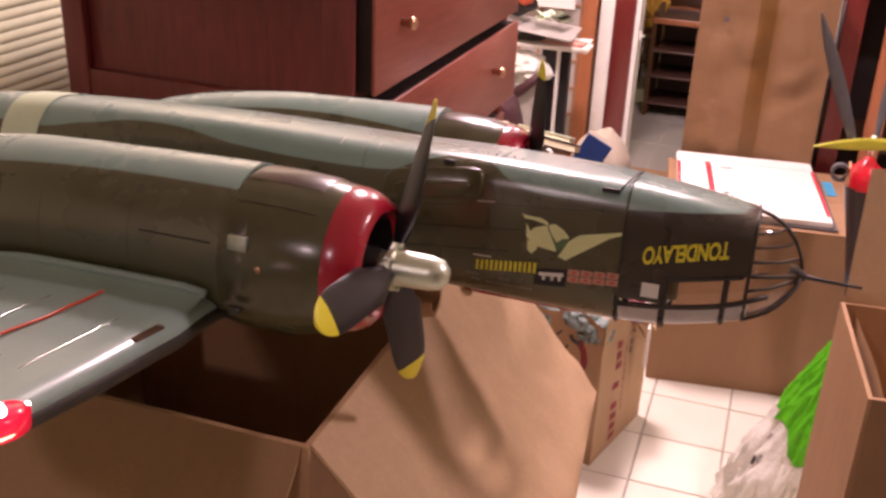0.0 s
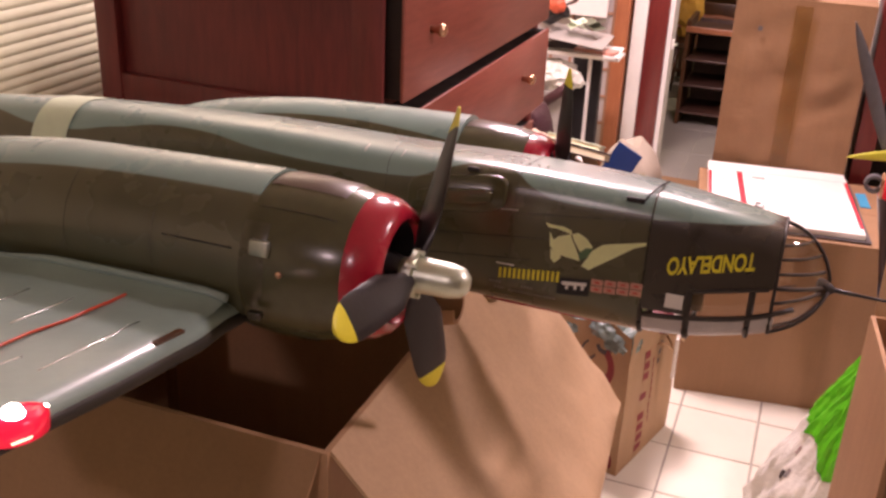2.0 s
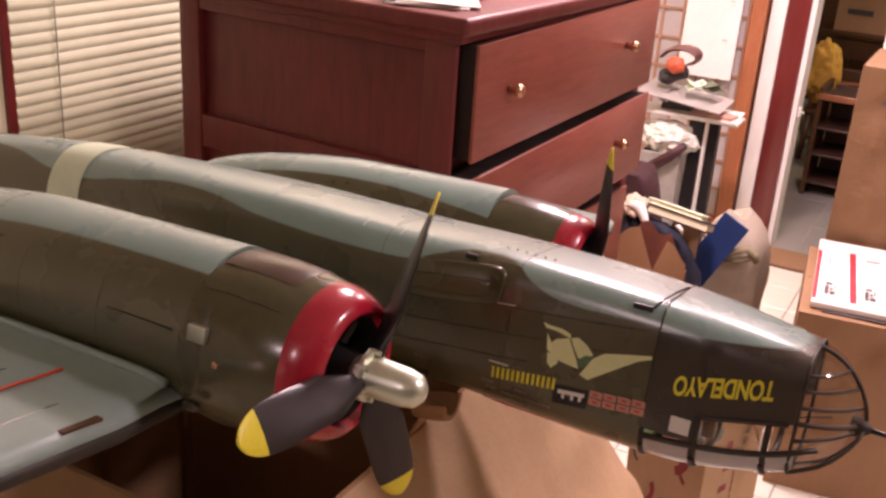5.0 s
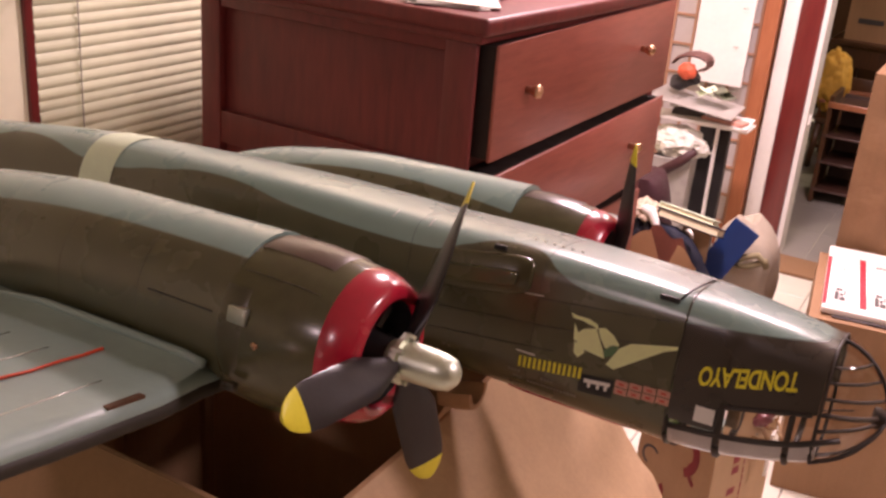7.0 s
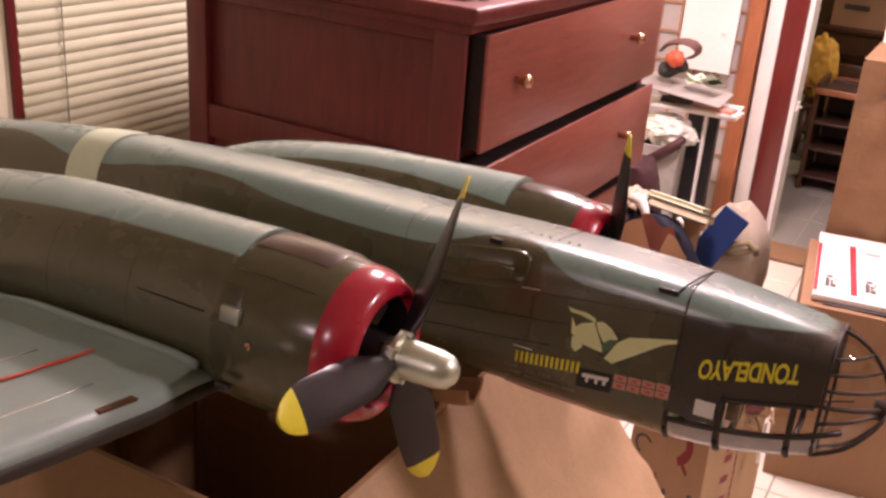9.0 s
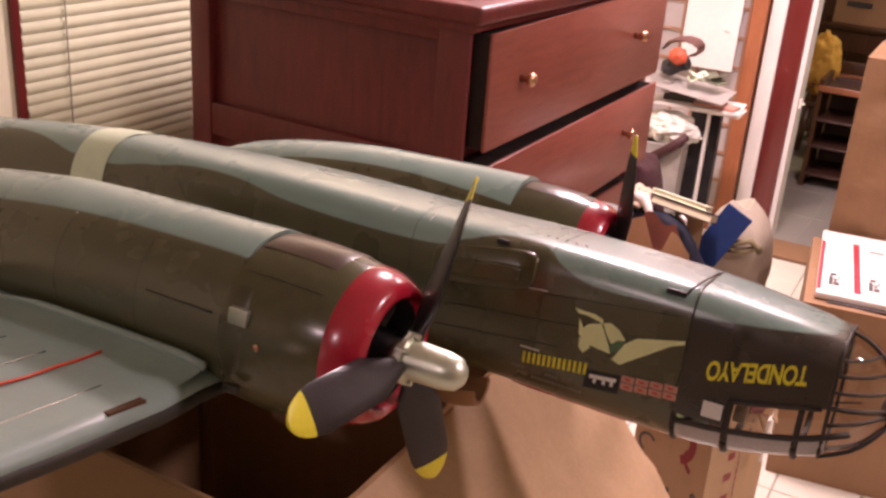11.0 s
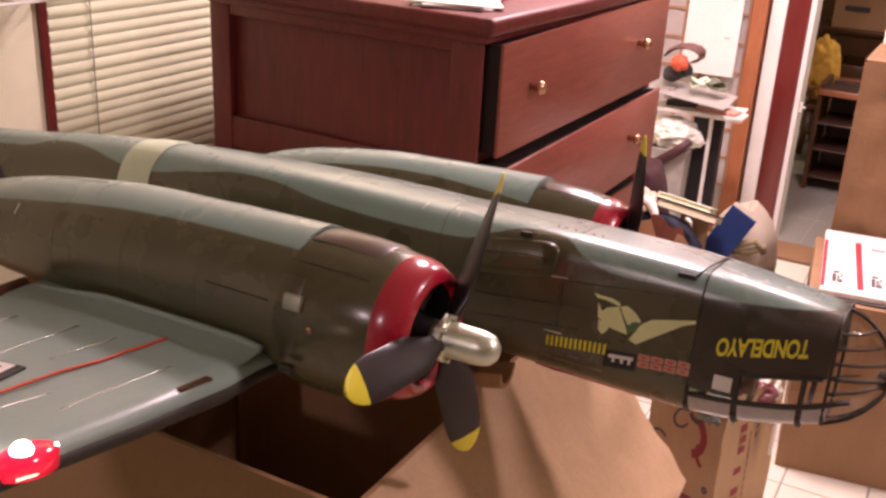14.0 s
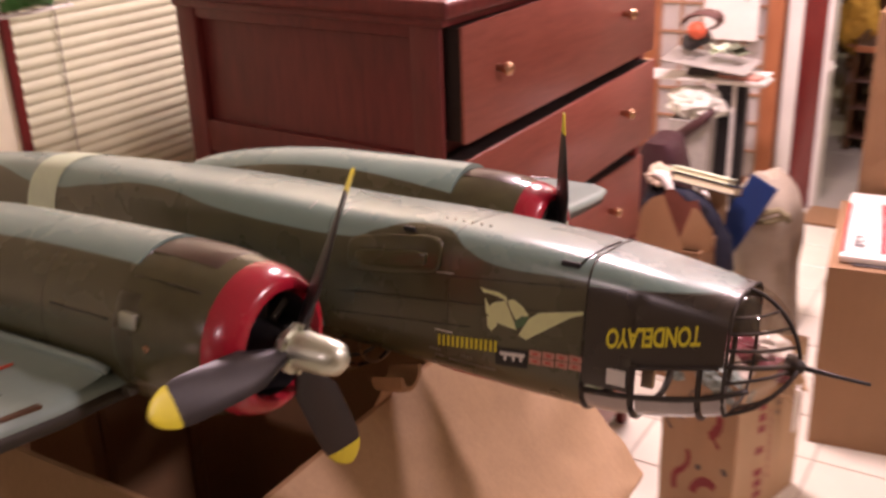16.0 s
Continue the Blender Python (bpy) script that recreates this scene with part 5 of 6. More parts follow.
# ---- second model aeroplane, standing on its tail ----
def second_model():
    t = thing("standing_model", (0.24, 2.42, 0), "dark model aeroplane standing upright with a red nose", "model aeroplane")
    c = (0.24, 2.42, 0)
    M_slate = plain("slate_grey", (0.10, 0.10, 0.11), 0.4)
    tail = Matrix(((1, 0, -0.13, 0.13 * 0.66), (0, 1, 0, 0), (0, 0, 1, 0), (0, 0, 0, 1)))
    part("fuselage", turned(lathe([(0.0, 0.012), (0.15, 0.016), (0.40, 0.022), (0.56, 0.03), (0.68, 0.043)], 28, "Z", c), tail), plain("dark_maroon", (0.02, 0.006, 0.006), 0.35), t, smooth=0.8)
    part("stripe", turned(lathe([(0.42, 0.0235), (0.425, 0.0240), (0.455, 0.0255), (0.46, 0.0258)], 28, "Z", c, (False, False)), tail), plain("slate_blue", (0.03, 0.05, 0.10), 0.4), t, smooth=0.8)
    part("nose", lathe([(0.676, 0.0435), (0.69, 0.0445), (0.71, 0.040), (0.725, 0.032), (0.735, 0.02), (0.754, 0.004)], 28, "Z", c), plain("bright_red", (0.62, 0.012, 0.03), 0.25, coat=0.4), t, "glossy red nose", 0.9)
    part("shaft", tube([(0.24, 2.42, 0.75), (0.24, 2.42, 0.80)], 0.006, 10), M_chrome, t, smooth=3)
    nut = part("motor_ring", lathe([(-0.010, 0.014), (-0.010, 0.021), (0.010, 0.021), (0.010, 0.014), (-0.010, 0.014)], 24, "Y", (0.179, 2.36, 0.723), (False, False)), M_slate, t, "grey metal motor ring", 0.8)
    part("rod", tube([(0.197, 2.345, 0.695), (0.195, 2.345, 0.755)], 0.004, 8), M_brass, nut, smooth=3)
    def blade(name, a, b, w, mat, label, taper=0.0):
        a, b = Vector(a), Vector(b)
        d = (b - a).normalized()
        s = d.cross(Vector((0, 1, 0))).normalized()
        rings = []
        for i in range(13):
            u = i / 12
            ww = w * (1 - taper * u) * (0.55 + 0.45 * math.sin(math.pi * min(1, u * 1.1))) * (math.sqrt(max(0.03, 1 - ((u - 0.8) / 0.2) ** 2)) if u > 0.8 else 1)
            p = a.lerp(b, u) + Vector((0, 0.01 * math.sin(3 * u), 0))
            rings.append([p + s * ww * math.cos(k) + Vector((0, 1, 0)) * 0.004 * math.sin(k) for k in (2 * math.pi * j / 10 for j in range(10))])
        part(name, loft(rings), mat, t, label, 1.0)
    blade("blade", (0.285, 2.41, 0.788), (0.112, 2.38, 0.769), 0.019, plain("yellow_green", (0.50, 0.48, 0.04), 0.4), "yellow propeller blade", 0.55)
    blade("blade", (0.200, 2.44, 0.770), (0.076, 2.44, 1.060), 0.0155, M_slate, "slate-grey propeller blade")
    blade("blade", (0.245, 2.43, 0.79), (0.255, 2.47, 1.02), 0.010, M_slate, "slate-grey propeller blade")


second_model()


# ---- shelf behind the second model ----
def shelf_unit():
    x0, x1, y0, y1 = 0.162, 0.95, 3.1, 3.45
    t = thing("shelf_unit", (x0, y0, 0), "orange pine shelf unit with a near-black back board", "shelf")
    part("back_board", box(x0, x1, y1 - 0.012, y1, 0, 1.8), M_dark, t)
    part("upright", box(x0, x0 + 0.055, y0 + 0.02, y1 - 0.012, 0, 1.8, 0.002), M_dark_wood, t)
    part("upright", box(x0 + 0.115, x0 + 0.165, y0, y0 + 0.04, 0, 1.8, 0.003), M_orange_wood, t)
    part("upright", box(x1 - 0.05, x1, y0, y0 + 0.04, 0, 1.8, 0.003), M_orange_wood, t)
    for z in (0.1, 0.55, 1.0, 1.45):
        part("shelf_board", box(x0 + 0.055, x1, y0 + 0.041, y1 - 0.014, z, z + 0.02, 0.002), M_brown_wood, t)


shelf_unit()


# ---- things heaped behind the far engine ----
def tote():
    t = thing("canvas_tote", (-0.50, 3.12, 0), "cream canvas tote bag slumped on the floor", "bag")
    def at(a, v):
        k = radians(a)
        c, s = math.cos(k), math.sin(k)
        w, d = 0.096 * math.sqrt(max(0.10, 1 - max(0, (v - 0.76) / 0.235) ** 2)), 0.10 * math.sqrt(max(0.14, 1 - max(0, (v - 0.6) / 0.42) ** 2.2))
        wr = (0.02 * noise.noise(Vector((c * 1.8, s * 1.8, v * 3 + 9))) + 0.007 * noise.noise(Vector((c * 6, s * 6, v * 12)))) * (1 - 0.9 * v ** 4)
        e = 0.75
        return Vector((-0.473 - 0.022 * v + (w + wr) * math.copysign(abs(c) ** e, c), 3.12 + (d + wr) * math.copysign(abs(s) ** e, s), v * (0.506 + 0.010 * math.sin(2 * k))))
    part("body", loft([[at(a, v / 16) for a in range(0, 360, 8)] for v in range(17)], (True, False)), M_canvas, t, smooth=1.0)
    part("strap", tube([(-0.40, 3.01, 0.40), (-0.43, 3.0, 0.435), (-0.47, 2.995, 0.42), (-0.50, 3.0, 0.385), (-0.45, 3.0, 0.395), (-0.40, 3.01, 0.42)], 0.010, 8), plain("olive_webbing", (0.20, 0.17, 0.09), 0.8), t, "loose olive strap", 3)
    part("mouth", loft([[at(a, 1.0) for a in range(0, 360, 8)], [at(a, 0.995) * 0.55 + Vector((-0.495, 3.12, 0.494)) * 0.45 for a in range(0, 360, 8)], [Vector((-0.495 + 0.01 * math.cos(radians(a)), 3.12 + 0.01 * math.sin(radians(a)), 0.486)) for a in range(0, 360, 8)]], (False, True)), M_canvas, t, "folded-over mouth", 1.0)


M_canvas = plain("cream_canvas", (0.36, 0.31, 0.24), 0.8, vary=0.12, scale=20, bump=0.4, depth=0.003)


def book(where, size, turn, cover, label):
    """Lies flat; cover boards, pages, spine."""
    t = thing("book", where, label, "book", "books in the carton")
    w, d, h = size
    m = Matrix.Translation(where) @ turn
    part("cover", turned(box(-w / 2, w / 2, -d / 2, d / 2, 0, 0.003, 0.0008), m), cover, t)
    part("cover", turned(box(-w / 2, w / 2, -d / 2, d / 2, h - 0.003, h, 0.0008), m), cover, t)
    part("page_block", turned(box(-w / 2 + 0.004, w / 2 - 0.004, -d / 2 + 0.004, d / 2 - 0.002, 0.003, h - 0.003), m), plain("page_cream", (0.72, 0.66, 0.45), 0.7, stretch=(1, 1, 30)), t, "cream page edges")
    part("spine", turned(box(-w / 2, -w / 2 + 0.003, -d / 2, d / 2, 0.003, h - 0.003), m), cover, t)
    return t


def heap():
    tote()
    # blue folder leaning against the tote
    m = Matrix.Translation((-0.526, 2.985, 0.415)) @ Matrix.Rotation(radians(27), 4, "Y") @ Matrix.Rotation(radians(-8), 4, "X")
    f = thing("blue_folder", (-0.526, 2.985, 0.31), "dark blue card folder leaning against a tote", "folder")
    part("cover", turned(box(-0.043, 0.043, -0.007, -0.004, -0.165, 0.112, 0.001), m), M_blue, f)
    part("cover", turned(box(-0.043, 0.043, 0.004, 0.007, -0.165, 0.112, 0.001), m), M_blue, f)
    part("paper_filling", turned(box(-0.040, 0.041, -0.0035, 0.0035, -0.162, 0.109), m), M_paper, f)
    part("seal", turned(lathe([(-0.0072, 0.006), (-0.0082, 0.006), (-0.0084, 0.002)], 12, "Y", (-0.028, 0, -0.075)), m), M_paper, f, "small white seal")
    # open brown carton with clothes and books on top
    x0, x1, y0, y1, z = -0.86, -0.555, 2.665, 2.90, 0.40
    t = thing("open_carton", (x0, y0, 0), "low brown carton with flaps standing up, full of cloth", "box")
    part("side_panel", box(x0, x1, y0, y0 + 0.005, 0, z), M_card_dark, t)
    part("side_panel", box(x0, x1, y1 - 0.005, y1, 0, z), M_card_dark, t)
    part("end_panel", box(x0, x0 + 0.005, y0 + 0.005, y1 - 0.005, 0, z), M_card_dark, t)
    part("end_panel", box(x1 - 0.005, x1, y0 + 0.005, y1 - 0.005, 0, z), M_card_dark, t)
    part("bottom", box(x0 + 0.005, x1 - 0.005, y0 + 0.005, y1 - 0.005, 0.002, 0.008), M_card_dark, t)
    # flaps standing up crookedly, with the red-brown lining behind them
    M_lining = plain("red_brown_lining", (0.17, 0.055, 0.035), 0.7, vary=0.2, scale=15)
    part("flap", sheet(((-0.745, y0, z), (-0.598, y0, z), (-0.662, y0 - 0.006, z + 0.162), (-0.718, y0 - 0.012, z + 0.112)), 8, 6, 0.004, lambda u, v: 0.008 * math.sin(4 * u) * v), M_card, t, "kraft flap standing up", 0.7)
    part("flap", sheet(((-0.628, y0 + 0.03, z), (-0.530, y0 + 0.03, z), (-0.532, y0 + 0.03, z + 0.072), (-0.594, y0 + 0.04, z + 0.114)), 8, 5, 0.004, lambda u, v: 0.008 * math.sin(5 * u) * v), M_card_shaded, t, "kraft flap folded inwards", 0.7)
    part("lining", sheet(((-0.745, y0 + 0.09, z - 0.02), (-0.540, y0 + 0.09, z - 0.02), (-0.600, y0 + 0.10, z + 0.110), (-0.690, y0 + 0.10, z + 0.132)), 8, 6, 0.003, lambda u, v: 0.010 * math.sin(7 * u) * v), M_lining, t, "red-brown lining", 0.7)
    part("flap", sheet(((-0.66, y1, z), (x1, y1, z), (-0.556, y1 + 0.012, z + 0.118), (-0.64, y1 + 0.012, z + 0.10)), 6, 5, 0.004, lambda u, v: 0.006 * math.sin(5 * u) * v), M_card_pale, t, "pale flap standing up", 0.7)

    def crumple(name, where, size, mat, label, rough, seed, fold=0.0):
        b = bmesh.new()
        bmesh.ops.create_icosphere(b, subdivisions=5, radius=1)
        for v in b.verts:
            n = v.co.copy()
            k = 1 + rough * noise.noise(n * 2.1 + Vector((seed, 0, 0))) + 0.4 * rough * noise.noise(n * 6 + Vector((0, seed, 0))) + fold * math.sin(12 * n.x + 7 * n.z)
            v.co = Vector((n.x * size[0] * k, n.y * size[1] * k, max(n.z, -0.7) * size[2] * k))
        bmesh.ops.translate(b, verts=b.verts, vec=where)
        return solid(name, b, mat, label, "clothing", smooth=1.0)

    crumple("folded_garment", (-0.730, 2.85, 0.44), (0.056, 0.06, 0.088), M_navy, "crumpled navy garment heaped in a carton", 0.25, 2, 0.04)
    crumple("cream_cloth", (-0.738, 2.85, 0.542), (0.036, 0.05, 0.030), plain("cream_cloth", (0.50, 0.40, 0.30), 0.8, bump=0.4, depth=0.004), "crumpled cream cloth on a navy garment", 0.35, 5, 0.05)
    scarf = tube([(-0.735, 2.815, 0.560), (-0.715, 2.81, 0.553), (-0.698, 2.805, 0.532), (-0.684, 2.80, 0.508)], [0.012, 0.015, 0.014, 0.008], 14)
    for v in scarf.verts:
        v.co += 0.006 * Vector((noise.noise(v.co * 40), noise.noise(v.co * 40 + Vector((3, 0, 0))), noise.noise(v.co * 40 + Vector((0, 5, 0)))))
    solid("striped_scarf", scarf, M_paper, "white cloth end hanging over a navy garment", "clothing", smooth=1.0)
    # navy coat sleeve hanging over the edge
    sleeve = tube([(-0.70, 2.86, 0.490), (-0.655, 2.85, 0.485), (-0.615, 2.845, 0.462), (-0.580, 2.845, 0.425), (-0.556, 2.85, 0.375), (-0.550, 2.86, 0.28)], [0.022, 0.030, 0.034, 0.036, 0.038, 0.04], 24)
    for v in sleeve.verts:
        v.co += 0.007 * Vector((noise.noise(v.co * 25), noise.noise(v.co * 25 + Vector((3, 0, 0))), noise.noise(v.co * 25 + Vector((0, 5, 0)))))
    solid("coat_sleeve", sleeve, M_navy, "navy coat sleeve hanging over a carton edge", "clothing", smooth=1.0)
    lay = Matrix.Rotation(radians(7), 4, "Y")
    book((-0.617, 2.90, 0.505), (0.185, 0.12, 0.026), lay @ Matrix.Rotation(radians(-19), 4, "X"), M_navy, "navy book with cream page edges lying on cloth")
    book((-0.627, 2.905, 0.534), (0.165, 0.11, 0.016), lay @ Matrix.Rotation(radians(-19), 4, "X"), M_tape, "thin cream book lying on another")
    solid("paper_curl", tube([(-0.604, 2.815, 0.522), (-0.597, 2.812, 0.525), (-0.588, 2.812, 0.516), (-0.582, 2.812, 0.503)], [0.003, 0.006, 0.006, 0.002], 8), M_paper, "small curl of white paper on a coat sleeve", "paper", smooth=3)
    # maroon bag standing between the chest and the desk
    b = loft([[(-0.885 + w * math.copysign(abs(math.cos(k)) ** 0.6, math.cos(k)) + 0.02 * noise.noise(Vector((math.cos(k), math.sin(k), 6 * zz))), 3.30 + 0.09 * math.copysign(abs(math.sin(k)) ** 0.6, math.sin(k)), zz) for k in (2 * math.pi * j / 32 for j in range(32))] for zz, w in ((0.0, 0.09), (0.15, 0.10), (0.30, 0.095), (0.40, 0.085), (0.46, 0.075), (0.50, 0.06), (0.52, 0.04))])
    solid("maroon_bag", b, plain("maroon_cloth", (0.035, 0.007, 0.011), 0.75, vary=0.2, scale=30, bump=0.3, depth=0.003), "dark maroon cloth bag standing beside the chest", "bag", smooth=1.0)


heap()


M_leaf = plain("grey_green_paper", (0.15, 0.17, 0.11), 0.5)


# ---- desk behind the chest ----
def desk():
    x0, x1, y0, y1, z = -1.45, -0.685, 3.77, 3.90, 0.610
    t = thing("desk", (x0, y0, 0), "white desk cluttered with papers, dark end leg", "desk")
    part("desktop", box(x0, x1, y0, y1, z - 0.011, z, 0.002), M_white, t, smooth=0.6)
    part("leg", box(-0.866, -0.808, y0 + 0.03, y0 + 0.07, 0, z - 0.0115, 0.004), M_black, t, "black square leg")
    part("leg", box(-0.806, -0.794, y0 + 0.03, y0 + 0.05, 0, z - 0.0115, 0.002), M_white, t, "white strip leg")
    part("leg", box(x0 + 0.03, x0 + 0.08, y0 + 0.03, y0 + 0.07, 0, z - 0.0115, 0.004), M_black, t)
    part("leg", box(x0 + 0.03, x0 + 0.08, y1 - 0.07, y1 - 0.03, 0, z - 0.0115, 0.004), M_black, t)
    part("leg", box(-0.80, -0.76, y1 - 0.07, y1 - 0.03, 0, z - 0.0115, 0.004), M_black, t)
    M_steel = plain("grey_enamel", (0.36, 0.34, 0.31), 0.45)
    c = thing("waste_bin", (-0.93, 3.80, 0), "grey enamel bin under the desk", "bin")
    part("body", loft([[(-0.93 + s * a, 3.80 + s * b, zz) for a, b in ((-0.075, -0.09), (0.075, -0.09), (0.075, 0.09), (-0.075, 0.09))] for zz, s in ((0.0, 0.85), (0.46, 1.0), (0.465, 1.03), (0.47, 0.97), (0.05, 0.82))], (True, True)), M_steel, c)
    b = bmesh.new()
    bmesh.ops.create_icosphere(b, subdivisions=5, radius=1)
    for v in b.verts:
        n = v.co.copy()
        k = 1 + 0.25 * noise.noise(n * 2.7) + 0.12 * noise.noise(n * 8)
        v.co = Vector((n.x * 0.11 * k, n.y * 0.09 * k, n.z * 0.06 * k))
    bmesh.ops.translate(b, verts=b.verts, vec=(-0.93, 3.79, 0.515))
    solid("plastic_wrap", b, M_film, "crumpled clear plastic stuffed in a bin", "plastic bag", smooth=1.0)
    b = tube([(-0.99, 3.72, 0.30), (-0.95, 3.70, 0.42), (-0.89, 3.69, 0.47), (-0.84, 3.69, 0.52)], [0.02, 0.022, 0.02, 0.015], 10)
    part("strap", b, plain("dark_maroon_strap", (0.05, 0.014, 0.016), 0.6), c, "dark maroon strap hanging over the bin", 3)
    # papers and boxes on the desk
    for k, (x, y, w, d, h, zz, a, mat, label) in enumerate((
            (-0.85, 3.84, 0.30, 0.20, 0.010, 0.611, 4, M_paper, "stack of white papers on a desk"),
            (-0.78, 3.80, 0.16, 0.07, 0.012, 0.622, -8, M_tally, "pink and white packet on papers"),
            (-0.93, 3.86, 0.12, 0.14, 0.030, 0.622, 12, M_ink, "dark flat case on papers"),
            (-1.2, 3.8, 0.10, 0.14, 0.045, 0.611, -15, M_card, "small brown carton on a desk"))):
        s = thing("paper_stack" if k == 0 else "packet", (x, y, zz), label, "papers" if k == 0 else "box")
        m = Matrix.Translation((x, y, zz)) @ Matrix.Rotation(radians(a), 4, "Z")
        n = 4 if k == 0 else 2
        for i in range(n):
            part("sheet" if k == 0 else "half", turned(box(-w / 2 + 0.004 * i, w / 2 + 0.003 * i, -d / 2, d / 2 - 0.003 * i, h * i / n, h * (i + 0.96) / n, 0.0008), m), mat, s)
    m = Matrix.Translation((-0.86, 3.80, 0.672)) @ Matrix.Rotation(radians(6), 4, "Y") @ Matrix.Rotation(radians(4), 4, "X")
    g = thing("grey_tray", (-0.86, 3.86, 0.652), "flat grey plastic tray on the desk clutter", "tray")
    part("plate", turned(box(-0.19, 0.125, -0.10, 0.10, 0, 0.004, 0.001), m), M_steel, g)
    part("foot", box(-0.98, -0.95, 3.76, 3.84, 0.651, 0.69), M_steel, g)
    # folded cap with an orange lining
    c3 = thing("cap", (-0.915, 3.82, 0.72), "dark grey cap with a bright orange lining", "cap")
    b = bmesh.new()
    bmesh.ops.create_icosphere(b, subdivisions=5, radius=1)
    for v in b.verts:
        n = v.co.copy()
        k = 1 + 0.14 * noise.noise(n * 2.0 + Vector((1, 2, 3)))
        v.co = Vector((n.x * 0.054 * k, n.y * 0.052 * k, (n.z * 0.034 + 0.012 * math.sin(3 * n.x)) * k))
    bmesh.ops.translate(b, verts=b.verts, vec=(-0.958, 3.82, 0.745))
    part("crown", b, M_rubber, c3, smooth=1.0)
    curl = [(-1.005, 0.805), (-0.985, 0.830), (-0.955, 0.845), (-0.92, 0.850), (-0.89, 0.845), (-0.870, 0.832), (-0.868, 0.815), (-0.884, 0.800), (-0.903, 0.792)]
    rows = []
    for (x, z), w in zip(curl, (0.5, 0.8, 1.0, 1.1, 1.1, 1.0, 0.9, 0.8, 0.5)):
        rows.append([(x + 0.003 * math.cos(k), 3.80 + 0.045 * w * math.cos(k), z + 0.010 * w * math.sin(k)) for k in (2 * math.pi * j / 12 for j in range(12))])
    part("brim", loft(rows), plain("brown_felt", (0.13, 0.065, 0.055), 0.7), c3, "curled brown brim", 1.2)
    b = bmesh.new()
    bmesh.ops.create_icosphere(b, subdivisions=4, radius=1)
    for v in b.verts:
        n = v.co.copy()
        k = 1 + 0.2 * noise.noise(n * 3)
        v.co = Vector((n.x * 0.034 * k, n.y * 0.026 * k, n.z * 0.030 * k))
    bmesh.ops.translate(b, verts=b.verts, vec=(-0.938, 3.762, 0.790))
    part("lining", b, plain("orange_cloth", (0.60, 0.11, 0.05), 0.7), c3, "bright orange lining", 1.0)
    for x, y, a, mat, label in ((-0.86, 3.79, 25, M_tape, "pale yellow leaflet on a tray"), (-0.80, 3.80, -20, M_leaf, "folded dull green leaflet on a tray")):
        m = Matrix.Translation((x, y, 0.722)) @ Matrix.Rotation(radians(a), 4, "Z") @ Matrix.Rotation(radians(25), 4, "Y")
        s = thing("leaflet", (x, y, 0.71), label, "papers", "leaflets on the tray")
        part("page", turned(box(-0.035, 0.035, -0.04, 0.04, 0, 0.002), m), mat, s)
        part("page", turned(box(-0.035, 0.035, -0.04, 0.04, 0, 0.002), m @ Matrix.Rotation(radians(-50), 4, "Y") @ Matrix.Translation((0.0, 0, 0.002))), mat, s)


desk()


# ---- lattice screen, white board, door trim ----
def lattice():
    y = YN - 0.06
    t = thing("door_1", (-1.40, y, 0), "orange pine lattice door with frosted panes", "door", kind="structure")
    xs, zs = [-1.239 + 0.086 * k for k in range(6)], [0.101 + 0.118 * k for k in range(17)]
    for x in xs:
        part("muntin", box(x - 0.005, x + 0.005, y, y + 0.02, 0, 2.05, 0.001), M_muntin, t)
    for z in zs:
        part("muntin", box(-1.239, -0.809, y + 0.001, y + 0.019, z - 0.005, z + 0.005, 0.001), M_muntin, t)
    for a, b in zip(xs, xs[1:]):
        for c, d in zip(zs, zs[1:]):
            part("pane", box(a + 0.005, b - 0.005, y + 0.012, y + 0.016, c + 0.005, d - 0.005), M_pane, t)
    part("stile", box(-0.801, -0.742, y - 0.015, y + 0.03, 0, 2.05, 0.004), M_orange_wood, t)
    part("stile", box(-1.305, -1.245, y - 0.015, y + 0.03, 0, 2.05, 0.004), M_orange_wood, t)
    part("bottom_rail", box(-1.244, -0.802, y - 0.010, y + 0.025, 0, 0.095, 0.004), M_orange_wood, t)
    b = thing("white_board", (-0.94, y - 0.05, 0.683), "plain white panel leaning against a lattice door", "board")
    part("panel", turned(box(-0.118, 0.099, -0.008, 0.008, 0, 0.90, 0.002), Matrix.Translation((-0.926, y - 0.055, 0.683)) @ Matrix.Rotation(radians(-2), 4, "X")), M_white, b)
    for x, z in ((-0.850, 0.99), (-0.860, 0.838)):
        part("hook", tube([(x, y - 0.070, z), (x - 0.02, y - 0.074, z + 0.002)], 0.002, 6), M_grout, b, smooth=3)


M_muntin = wood("pale_muntin", (0.33, 0.17, 0.10), (0.45, 0.26, 0.16), 0.5)
lattice()
# first strip is dark wood filling in for the shaded gap
for a, b, p, mat, label in ((-0.741, -0.731, 0.035, M_brown_wood, "brown strip for the shaded gap beside a door post"), (-0.730, -0.673, 0.05, M_white, "white painted door trim"), (-0.672, -0.587, 0.04, M_dark_wood, "dark red wooden door post")):
    solid("trim", box(a, b, YN - p, YN + 0.1, 0, 2.05, 0.003), mat, label, "trim", kind="structure", smooth=0.6)
solid("trim", box(-0.586, -0.566, YN - 0.030, YN + 0.1, 0, 2.05, 0.002), M_white, "thin white door edge", "trim", kind="structure")
latch = thing("door_latch", (-0.56, YN + 0.010, 0.58), "small white latch on a door edge", "latch")
part("plate", box(-0.5658, -0.556, YN, YN + 0.022, 0.56, 0.60, 0.002), M_white, latch)
